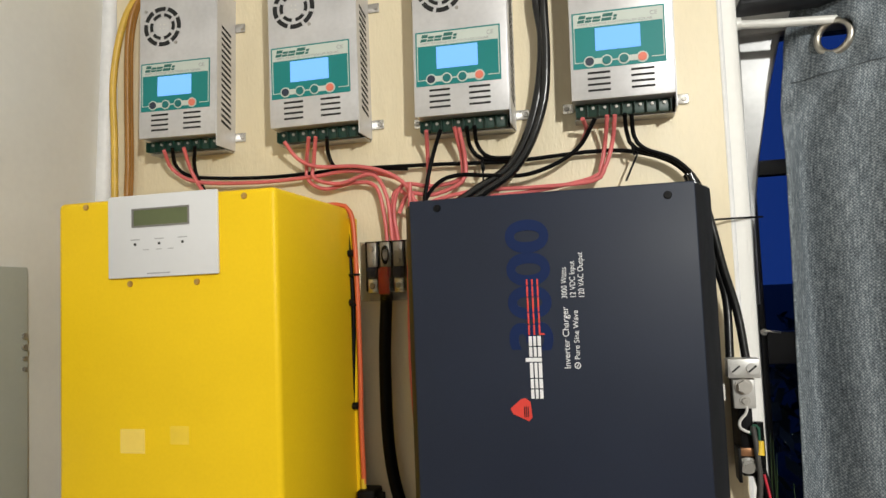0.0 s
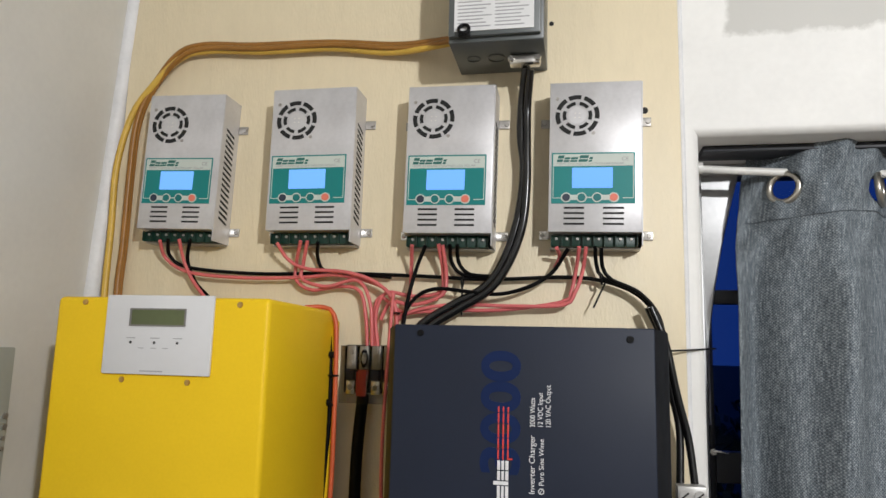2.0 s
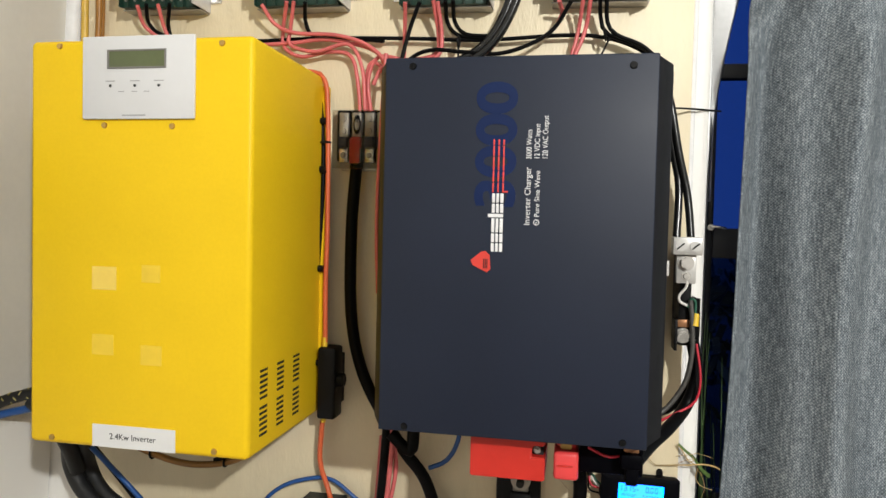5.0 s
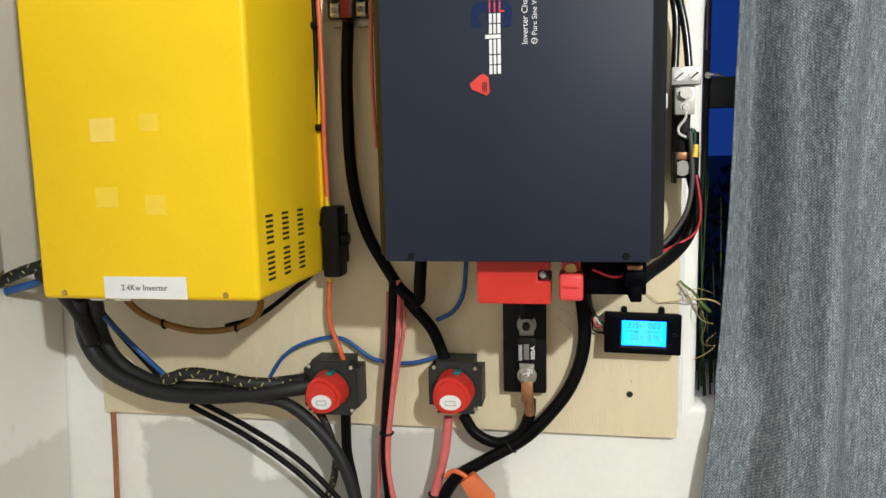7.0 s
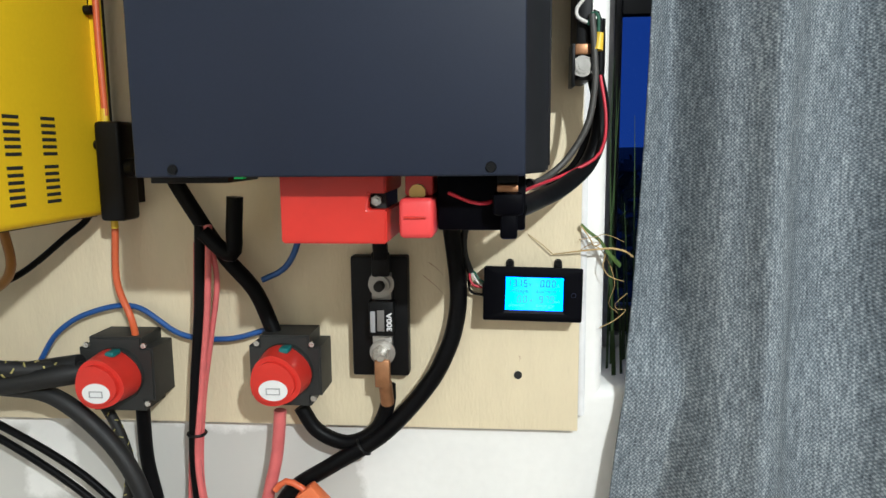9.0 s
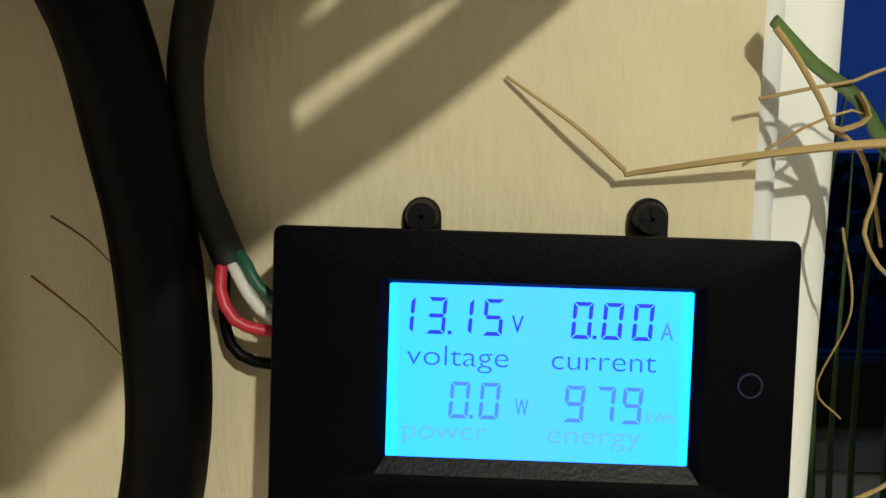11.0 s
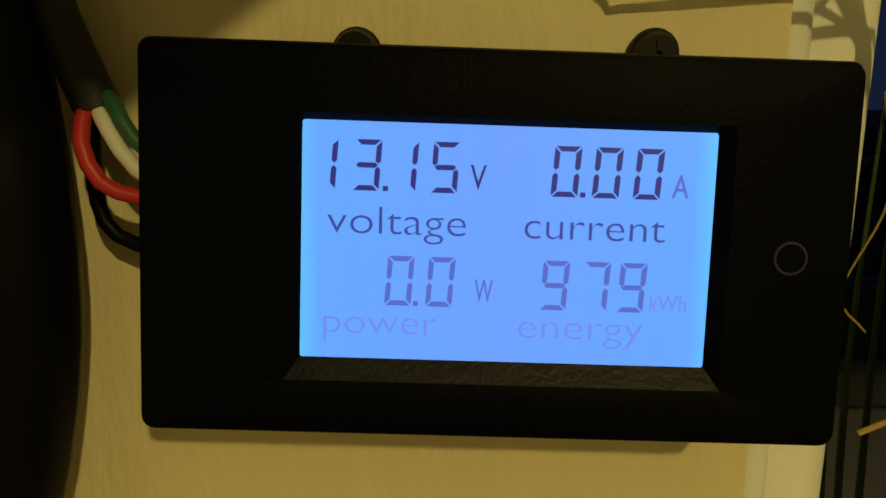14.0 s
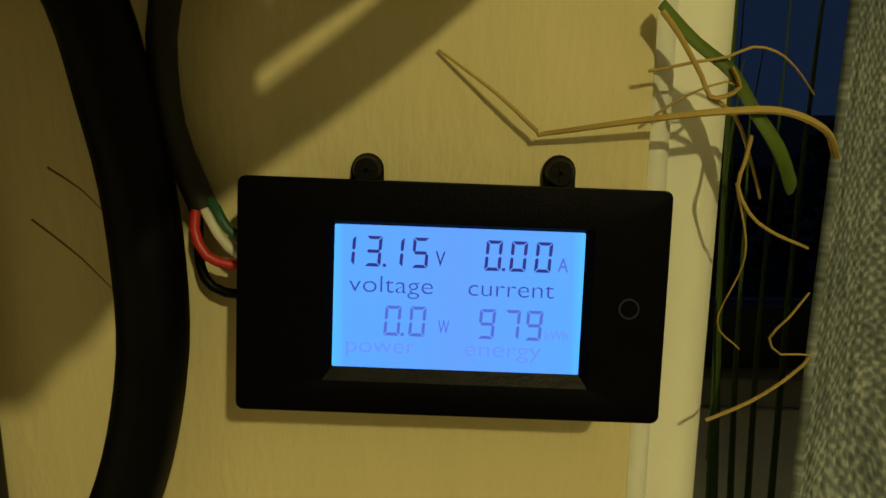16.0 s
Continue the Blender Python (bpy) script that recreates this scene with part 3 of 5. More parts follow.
# ---- dark inverter charger ----
def navy_inverter():
    t = thing("inverter_charger", (-0.021, 0.8, 1.192), "dark navy steel inverter charger with white, red and blue print", "inverter")
    x0, x1, y0, z0, z1 = -0.142, 0.099, 0.6965, 1.191, 1.530
    # cover: front face with sloped long edges and a wider body
    prof = [(x0, y0 + 0.003), (x0 + 0.003, y0), (x1 - 0.003, y0), (x1, y0 + 0.003), (x1 + 0.015, y0 + 0.036), (x1 + 0.015, 0.872), (x0 - 0.014, 0.872), (x0 - 0.014, y0 + 0.036)]
    bm = bmesh.new()
    lo = [bm.verts.new((x, y, z0)) for x, y in prof]
    hi = [bm.verts.new((x, y, z1)) for x, y in prof]
    for i in range(8):
        bm.faces.new((lo[i], lo[(i + 1) % 8], hi[(i + 1) % 8], hi[i]))
    bm.faces.new(lo), bm.faces.new(hi)
    bmesh.ops.bevel(bm, geom=[e for e in bm.edges if abs(e.verts[0].co.z - e.verts[1].co.z) < 1e-5], offset=0.0015, segments=2, affect="EDGES")
    part("body", bm, M_NAVYSIDE, t, "near-black flanks of the case")
    part("front_panel", box(x0 + 0.0005, x1 - 0.0005, y0 - 0.0016, y0 + 0.004, z0 - 0.0008, z1 + 0.0008, r=0.0014, seg=3), M_NAVY, t, "dark navy front panel")
    y0 -= 0.0016
    part("side_rail", boxes([(x1 + 0.0152, x1 + 0.017, y0 + 0.05, 0.866, z0 + 0.004, z1 - 0.004)], 0.0006), M_NAVYSIDE, t)
    part("side_rail", boxes([(x0 - 0.016, x0 - 0.0142, y0 + 0.05, 0.866, z0 + 0.004, z1 - 0.004)], 0.0006), M_NAVYSIDE, t)
    part("mounting_plate", boxes([(x0 - 0.01, x1 + 0.012, 0.872, B, z0 + 0.02, z1 - 0.02)]), M_BLACK, t)
    for x, z in ((-0.116, 1.525), (0.077, 1.5225), (-0.117, 1.197), (0.078, 1.1975)):
        part("screw", screw((x, y0, z - 0.002), 0.0034), M_BLACK, t, "black screw")
    up = lambda x, z: Matrix(((0, -1, 0, x), (0, 0, -1, y0 - 0.0003), (1, 0, 0, z), (0, 0, 0, 1)))
    part("number", text("3000", 0.048, up(-0.0225, 1.396), width=0.112, bold=0.0016), M_BLUEPRINT, t, "blue number 3000")
    part("print", text("Inverter Charger", 0.0075, up(-0.0075, 1.382), width=0.051), M_WHITEPRINT, t, "white print")
    part("print", text("Pure Sine Wave", 0.0062, up(0.0005, 1.3895), width=0.0405), M_WHITEPRINT, t, "white print")
    part("print", join(torus((-0.0017, y0 - 0.0002, 1.3848), 0.0023, 0.0004, pose(0, 0, 0, 90), n=18, k=6), tube([(-0.0017, y0 - 0.0003, 1.3832), (-0.0025, y0 - 0.0003, 1.3840), (-0.0009, y0 - 0.0003, 1.3856), (-0.0017, y0 - 0.0003, 1.3864)], 0.0003, k=6, step=0.0005)), M_WHITEPRINT, t, "small round sine sign")
    for body, x, w in (("3000 Watts", -0.0075, 0.026), ("12 VDC Input", -0.0005, 0.031), ("120 VAC Output", 0.0065, 0.038)):
        part("print", text(body, 0.0066, up(x, 1.440), width=w), M_WHITEPRINT, t, "white print")
    # maker's mark as plain slit bars
    z = 1.358
    for w, tall in ((0.0075, 0), (0.0078, 0), (0.0125, 0), (0.0032, 1), (0.0080, 0), (0.0082, 0)):
        if tall:
            bm = box(-0.0445, -0.031, y0 - 0.0007, y0 - 0.0001, z, z + w)
        else:
            bm = boxes([(-0.0412, -0.0385, y0 - 0.0007, y0 - 0.0001, z, z + w), (-0.0374, -0.0350, y0 - 0.0007, y0 - 0.0001, z, z + w), (-0.0339, -0.0310, y0 - 0.0007, y0 - 0.0001, z, z + w)], 0.0002)
        part("mark_block", bm, M_WHITEPRINT, t, "white bars of the maker's mark")
        z += w + 0.0009
    for i, w in enumerate((0.0086, 0.0090, 0.0120, 0.0086, 0.0050)):
        bm = boxes([(-0.0412, -0.0398, y0 - 0.0007, y0 - 0.0001, z, z + w), (-0.0368, -0.0354, y0 - 0.0007, y0 - 0.0001, z, z + w), (-0.0324, -0.0310, y0 - 0.0007, y0 - 0.0001, z, z + w)], 0.0002)
        if i == 0:
            join(bm, box(-0.0310, -0.0275, y0 - 0.0007, y0 - 0.0001, z, z + 0.0014))
        part("mark_block", bm, M_REDPRINT, t, "red bars of the maker's mark")
        z += w + 0.0009
    bm = bmesh.new()
    tri = [bm.verts.new((x, y0 - 0.001, zz)) for x, zz in ((-0.059, 1.350), (-0.057, 1.3455), (-0.044, 1.3395), (-0.041, 1.3425), (-0.042, 1.355), (-0.046, 1.3585), (-0.050, 1.3575))]
    f = bm.faces.new(tri)
    ext = bmesh.ops.extrude_face_region(bm, geom=[f])
    bmesh.ops.translate(bm, verts=[v for v in ext["geom"] if isinstance(v, bmesh.types.BMVert)], vec=(0, 0.0008, 0))
    part("emblem", bm, M_REDPRINT, t, "red rounded triangle emblem", smooth=False)
    for k in range(3):
        part("emblem_line", box(-0.0475 + 0.0015 * k, -0.0468 + 0.0015 * k, y0 - 0.0014, y0 - 0.0009, 1.343, 1.3515), M_NAVYSIDE, t)
    # terminals under the case
    part("terminal_block", box(0.0425, 0.100, 0.735, 0.83, 1.153, z0 - 0.0002, r=0.002), M_METER, t, "black terminal housing")
    bm = bmesh.new()
    f = bm.faces.new([bm.verts.new((x, 0.720, z)) for x, z in ((-0.0585, 1.146), (0.0110, 1.146), (0.0110, 1.1680), (-0.0015, 1.1680), (-0.0005, 1.1785), (0.0110, 1.1785), (0.0110, z0 - 0.0004), (-0.0585, z0 - 0.0004))])
    ext = bmesh.ops.extrude_face_region(bm, geom=[f])
    bmesh.ops.translate(bm, verts=[v for v in ext["geom"] if isinstance(v, bmesh.types.BMVert)], vec=(0, 0.07, 0))
    bmesh.ops.bevel(bm, geom=list(bm.edges), offset=0.0012, segments=2, affect="EDGES")
    rb = part("terminal_cover", bm, M_REDPL, t, "red plastic terminal cover")
    part("notch", box(-0.0015, 0.0094, 0.729, 0.78, 1.1682, 1.1788), M_HOLE, rb, "dark notch in the cover")
    part("notch_bolt", join(disc((0.0035, 0.729, 1.1735), 0.0036, 0.004, n=6), disc((0.0035, 0.7255, 1.1735), 0.0018, 0.003, n=12)), M_STEELDARK, rb, "dull bolt in the notch")
    cap = part("terminal_cap", box(0.019, 0.0415, 0.718, 0.752, 1.1495, 1.1755, r=0.0035, seg=3), M_PINK, t, "coral plastic terminal cap")
    part("cap_slot", box(0.0225, 0.0365, 0.7165, 0.7182, 1.1625, 1.1642, r=0.0004), M_REDPL, cap)
    part("cap_neck", box(0.021, 0.0395, 0.735, 0.77, 1.1757, z0 - 0.0003, r=0.002), M_PINK, cap)
    part("cap_stud", disc((0.030, 0.734, 1.1785), 0.0055, 0.006, n=10), M_BRASS, cap)
    kn = part("terminal_boot", join(box(0.0785, 0.0985, 0.718, 0.748, 1.164, 1.1785, r=0.003), box(0.0835, 0.0945, 0.720, 0.745, 1.149, 1.166, r=0.002)), M_METER, t, "black rubber terminal boot")
    part("lug", boxes([(0.0815, 0.095, 0.722, 0.75, 1.1787, 1.1835)], 0.001), M_COPPER, kn, "copper lug")
    part("boot_stem", box(0.0815, 0.095, 0.728, 0.748, 1.1837, z0 - 0.0003, r=0.001), M_BLACK, kn)
    part("remote_jack", boxes([(-0.155, -0.10, 0.74, 0.80, 1.1845, z0 - 0.0002)], 0.001), M_BLACK, t)
    part("indicator", box(-0.094, -0.088, 0.735, 0.741, 1.1875, 1.1905), mat("green_led", (0.02, 0.3, 0.05), 0.4, emit=(0.05, 1.0, 0.15), strength=0.15), t, "small lit green indicator")


navy_inverter()


# ---- charge controllers ----
def arc_slot(c, r0, r1, i, n, gap, depth=0.0006):
    bm = bmesh.new()
    a0, a1 = 2 * math.pi * (i + gap / 2) / n + 0.52, 2 * math.pi * (i + 1 - gap / 2) / n + 0.52
    ring = []
    for k in range(8):
        a = a0 + (a1 - a0) * k / 7
        ring.append([bm.verts.new((c[0] + r * math.cos(a), c[1] - d, c[2] + r * math.sin(a))) for r, d in ((r0, 0), (r1, 0), (r1, depth), (r0, depth))])
    for a, b in zip(ring, ring[1:]):
        for j in range(4):
            bm.faces.new((a[j], a[(j + 1) % 4], b[(j + 1) % 4], b[j]))
    bm.faces.new(ring[0]), bm.faces.new(ring[-1])
    return bm


def controller():
    """One unit with its front's lower left corner at the world's origin, y from 0 (front) to 0.044 (board)."""
    w, h, d = 0.103, 0.1785, 0.044
    t = thing("charge_controller", (0, 0, 0), "silver steel charge controller with teal label and lit blue screen", "charge controller", "row of charge controllers")
    part("cover", box(0, w - 0.0013, 0, d - 0.002, 0, h, r=0.0008), M_STEEL, t)
    part("side_panel", box(w - 0.0012, w, 0.0008, d, -0.014, h - 0.0004), M_STEEL, t, smooth=False)
    part("base_plate", boxes([(0.0015, w - 0.0015, 0.022, d, -0.016, -0.0148)]), M_STEELDARK, t, smooth=False)
    fan = part("fan_hub", disc((0.031, 0.0004, h - 0.0405), 0.0105, 0.0006, n=28), M_STEEL, t)
    for i in range(8):
        part("fan_slot", arc_slot((0.031, -0.0001, h - 0.0405), 0.0197, 0.0247, i, 8, 0.2), M_HOLE, t)
    for i in range(6):
        part("fan_slot", arc_slot((0.031, -0.0001, h - 0.0405), 0.0127, 0.0166, i, 6, 0.3), M_HOLE, t)
    for x, z in ((0.031 - 0.0225, h - 0.0405 + 0.021), (0.031 + 0.018, h - 0.0405 - 0.0215)):
        part("screw", screw((x, 0, z), 0.0021, 0.001), M_STEELDARK, t)
    for x, z in ((0.0285, -0.002), (0.0335, -0.002), (0.0285, 0.003), (0.0335, 0.003)):
        part("rivet", disc((x, 0, h - 0.041 + z), 0.0008, 0.0005, n=8), M_CHROME, fan)
    lab = part("label", box(0.003, 0.0945, -0.0006, -0.0001, h - 0.1455, h - 0.0855), M_GREEN, t, "teal printed label")
    part("label_strip", box(0.0045, 0.093, -0.0009, -0.0005, h - 0.1015, h - 0.0872), M_LABEL, lab)
    part("label_line", boxes([(0.0045, 0.0053, -0.0009, -0.0005, h - 0.1395, h - 0.1015), (0.0053, 0.016, -0.0009, -0.0005, h - 0.1395, h - 0.1387)]), M_LABEL, lab)
    part("label_line", boxes([(0.0922, 0.093, -0.0009, -0.0005, h - 0.1395, h - 0.1015), (0.081, 0.0922, -0.0009, -0.0005, h - 0.1395, h - 0.1387)]), M_LABEL, lab)
    for k, wd in enumerate((0.0066, 0.0062, 0.0078, 0.0098, 0.0036)):
        x = 0.0085 + (0, 0.0076, 0.0148, 0.0240, 0.0352)[k]
        tall = 0.0078 if k in (0, 3) else 0.0056
        bm = boxes([(x, x + wd, -0.0012, -0.0008, 0, tall * 0.40), (x, x + wd, -0.0012, -0.0008, tall * 0.55, tall)])
        for v in bm.verts:
            v.co.x += v.co.z * 0.28
            v.co.z += h - 0.0966
        part("mark_block", bm, M_INKGREEN, lab, "green bars of the maker's mark")
    part("lettering", text("CE", 0.0062, facing(0.080, -0.001, h - 0.0955)), M_GREYINK, lab)
    part("lettering", text("MPPT CHARGE CONTROLLER SOLAR", 0.0034, facing(0.0085, -0.001, h - 0.1), width=0.074), M_GREYINK, lab)
    part("screen", box(0.0258, 0.0703, -0.0016, -0.0003, h - 0.1275, h - 0.1035, r=0.0004), M_LCDC, t, "lit pale blue screen")
    pad = boxes([(0.0195, 0.0375, -0.0010, -0.0004, h - 0.1415, h - 0.1355), (0.0525, 0.0725, -0.0010, -0.0004, h - 0.1415, h - 0.1355), (0.0375, 0.0525, -0.0010, -0.0004, h - 0.1392, h - 0.1378)])
    for x in (0.0195, 0.0365, 0.0535, 0.0715):
        join(pad, disc((x, -0.0004, h - 0.1385), 0.0058, 0.0008, n=20))
    part("button_pad", pad, M_LABEL, t, "pale outline round the buttons")
    for x, m in ((0.0195, M_BTN_D), (0.0365, M_BTN_G), (0.0535, M_BTN_G), (0.0715, M_BTN_O)):
        part("button", disc((x, -0.0011, h - 0.1385), 0.0044, 0.001, n=18, bev=0.0003), m, t)
    for x0 in (0.017, 0.060):
        for k in range(4):
            z = h - 0.1505 - 0.0062 * k
            part("front_slot", box(x0, x0 + 0.0225, -0.0004, 0.0012, z - 0.0011, z + 0.0011), M_HOLE, t)
    for k in range(17):
        z = 0.012 + 0.0073 * k
        part("side_slot", box(w - 0.002, w + 0.0004, 0.011, 0.032, -0.0015, 0.0015, m=Matrix.Translation((0, 0, z)) @ Matrix(((1, 0, 0, 0), (0, 1, 0, 0), (0, -0.3, 1, 0.009), (0, 0, 0, 1)))), M_HOLE, t)
    for x0, x1, z in ((w, w + 0.013, h - 0.036), (w, w + 0.0145, 0.003), (-0.012, 0, h - 0.036), (-0.012, 0, 0.003)):
        # upper ears get the darker steel: the shadow on them is put into the metal
        br = part("bracket", boxes([(x0, x1, d - 0.002, d, z - 0.0055, z + 0.0055)], 0.0008), M_CHROME if z < 0.05 else M_STEELDARK, t, "bent metal mounting ear")
        xc = (x0 + x1) / 2 + (0.003 if x0 > 0 else -0.002)
        part("screw", screw((xc, d - 0.002, z), 0.003, 0.0018), M_STEELDARK, br)
    tb = part("terminal_strip", join(box(0.003, w - 0.006, 0.016, 0.040, -0.0145, -0.001, r=0.0008), boxes([(0.003 + 0.0118 * k, 0.0036 + 0.0118 * k, 0.010, 0.0162, -0.0145, -0.002) for k in range(9)])), M_PCB, t, "dark green terminal strip")
    for k in range(8):
        part("terminal_screw", disc((0.009 + 0.0118 * k, 0.0162, -0.0055), 0.0016, 0.002, n=10), M_STEELDARK, tb)
    return t


first = controller()
units = [(-0.5395, 1.6580, 1.4, 1.063, 1.022), (-0.3580, 1.6535, 0.1, 1.03, 1.02), (-0.1785, 1.6490, 0.8, 1.0, 1.02), (-0.0030, 1.6488, 0.8, 0.985, 1.0)]
for i, (x, z, lean, wide, tall) in enumerate(units):
    m = pose(x, 0.8558, z, 0, lean, 0) @ Matrix.Diagonal((wide, 1, tall, 1))
    if i == 0:
        first.matrix_basis = m
    else:
        copy_thing(first, m)


# ---- junction box ----
def junction_box():
    t = thing("junction_box", (-0.062, 0.85, 1.868), "grey metal junction box with a printed white label on its door", "junction box")
    part("body", box(-0.118, -0.006, 0.806, B, 1.866, 2.12, r=0.002), M_BOXGREY, t)
    door = part("door", boxes([(-0.117, -0.0095, 0.7985, 0.8055, 1.871, 2.118)], 0.0015), M_BOXGREY, t)
    part("label", box(-0.110, -0.017, 0.7975, 0.7984, 1.8765, 2.0), M_PAPER, door, "printed white label")
    bm = bmesh.new()
    for col in (-0.106, -0.062):
        for k in range(26):
            wd = 0.034 + 0.006 * math.sin(k * 2.3 + col * 50)
            join(bm, box(col, col + wd, 0.7971, 0.7976, 1.881 + k * 0.0044, 1.8823 + k * 0.0044))
    part("print", bm, M_GREYINK, door)
    part("latch", join(torus((-0.0975, 0.792, 1.8765), 0.006, 0.002, pose(0, 0, 0, 75)), box(-0.1045, -0.0905, 0.7935, 0.7985, 1.8685, 1.8755, r=0.001)), M_BLACK, door, "black pull latch")
    for x, r in ((-0.094, 0.008), (-0.066, 0.0105)):
        part("knockout", torus((x, 0.852, 1.8655), r, 0.0008, n=24, k=6), M_BOXGREY, t)
    cl = part("cable_clamp", boxes([(-0.050, -0.012, 0.842, 0.860, 1.8535, 1.8655)], 0.003), M_CHROME, t, "bright cable clamp")
    for x in (-0.047, -0.015):
        part("screw", screw((x, 0.842, 1.859), 0.0042, 0.003), M_CHROME, cl)


junction_box()


# ---- curtain ----
def curtain_edge(z):
    """x and y of the curtain's hem edge at a height."""
    zs = (0.30, 0.62, 0.85, 0.95, 1.06, 1.22, 1.36, 1.55, 1.66, 1.76, 1.80)
    xs = (0.155, 0.168, 0.183, 0.193, 0.205, 0.213, 0.218, 0.230, 0.238, 0.250, 0.262)
    ys = (0.86, 0.868, 0.878, 0.888, 0.918, 0.938, 0.95, 0.972, 0.984, 0.990, 0.995)
    return float(np.interp(z, zs, xs)), float(np.interp(z, zs, ys))


def cloth_point(s, z):
    """Where the cloth hangs, s metres along it from the hem: it weaves round the rod at the top."""
    ex, ey = curtain_edge(z)
    k = min(1.0, max(0.0, (z - 0.6) / 1.15))
    a = 0.036 + 0.008 * k
    drift = 0.018 * math.sin(z * 2.1)
    tri = lambda q: math.asin(0.97 * math.cos(math.tau * q / 0.172)) / 1.325
    wave = a * (tri(s - 0.026 + drift * s / 0.2) - tri(-0.026) * math.exp(-s * 30))
    wave += 0.006 * math.cos(s * 104 + z * 1.7 + 1) * min(1.0, s * 12) + 0.0035 * math.sin(z * 9 + s * 20) * min(1.0, s * 12)
    wave += 0.003 * math.sin(s * 60 - z * 26) * max(0.0, 1 - abs(z - 1.0) / 0.16) * min(1.0, s * 12)
    low = ey - 0.012 * min(1, s * 18) + wave - 0.03 * min(1.0, s * 4) * (1 - k)
    sill = min(1.0, max(0.0, (z - 0.985) / 0.09))
    low = min(low, 0.893 + 0.16 * sill * sill)
    high = 0.982 - 0.036 * math.sin(math.pi * (s - 0.049) / 0.121) + 0.006 * math.sin(s * 88 + z * 30) * math.sin(z * 41 + s * 35) + 0.004 * math.sin(s * 150 - z * 60)
    b = min(1.0, max(0.0, (z - 1.57) / 0.12))
    b = b * b * (3 - 2 * b)
    top = max(0.0, (z - 1.72) / 0.08)
    x = ex + s * 0.93 + 0.004 * math.sin(z * 6 + s * 30) * (1 - b)
    zz = z + top * (0.010 * math.sin(math.pi * (s - 0.049) / 0.121) - 0.004 + 0.002 * math.sin(s * 95))
    return x, low * (1 - b) + high * b, zz


def curtain():
    t = thing("curtain", (0.5, 0.95, 0.3), "blue-grey woven eyelet curtain hanging in soft folds", "curtain")
    bm = bmesh.new()
    uv = bm.loops.layers.uv.new("cloth")
    n, rows = 190, []
    zs = [0.30 + 1.34 * k / 80 for k in range(80)] + [1.64 + 0.16 * k / 44 for k in range(45)]
    off = lambda v, o: (((v.co.x - o[0]) * 1.17) ** 2 + (v.co.z - o[1]) ** 2) ** 0.5
    for z in zs:
        rows.append([(bm.verts.new(cloth_point(0.66 * i / n, z)), 0.66 * i / n * 1.25, z) for i in range(n + 1)])
    for a, b in zip(rows, rows[1:]):
        for i in range(n):
            q = (a[i], a[i + 1], b[i + 1], b[i])
            if any(sum(off(v[0], o) < 0.0185 for v in q) >= 3 for o in EYELETS):
                continue
            f = bm.faces.new([v[0] for v in q])
            for lp, v in zip(f.loops, q):
                lp[uv].uv = (v[1], v[2])
    bmesh.ops.delete(bm, geom=[v for v in bm.verts if not v.link_faces], context="VERTS")
    # draw the ragged hole edges out to a circle
    for o in EYELETS:
        for v in bm.verts:
            d = off(v, o)
            if d < 0.0188 or (d < 0.0225 and v.is_boundary):
                g = 0.0188 / max(d, 1e-4)
                v.co.x, v.co.z = o[0] + (v.co.x - o[0]) * g, o[1] + (v.co.z - o[1]) * g
    cloth = part("cloth", bm, M_CURTAIN, t)
    so = cloth.modifiers.new("thick", "SOLIDIFY")
    so.thickness = 0.0022
    for i, (ox, oz) in enumerate(EYELETS):
        part("eyelet", torus((ox, EYELET_Y, oz), 0.0190, 0.0042, pose(0, 0, 0, 86, 0, 62 if i % 2 else -40), n=36, k=10), M_RING, t, "round nickel eyelet")
    seam = []
    for k in range(1, 60):
        x, y, z = cloth_point(0.01 * k, 1.688)
        seam.append((x, y - 0.0012, z - 0.003 * math.sin(k * 0.3)))
    part("seam", tube(seam, 0.0006, k=6), M_SEAM, t, "stitched header seam")


EYELETS = [(0.2915, 1.7265), (0.404, 1.722), (0.53, 1.725)]
EYELET_Y = 0.9815
curtain()
rod = thing("curtain_rod", (0.5, 0.985, 1.75), "thin white telescopic tension rod across the window recess", "curtain rod")
part("tube", tube([(0.183, 0.982, 1.755), (0.30, 0.982, 1.7465), (0.55, 0.983, 1.7385), (1.148, 0.985, 1.73)], 0.0052, step=0.05), M_ROD, rod)
part("end_cap", disc((0.179, 0.982, 1.7555), 0.0085, 0.014, axis="x", n=18, r2=0.0075), M_ROD, rod, "white plastic end cap")
part("collar", disc((0.446, 0.983, 1.7415), 0.0066, 0.003, axis="x", n=18), M_CHROME, rod)


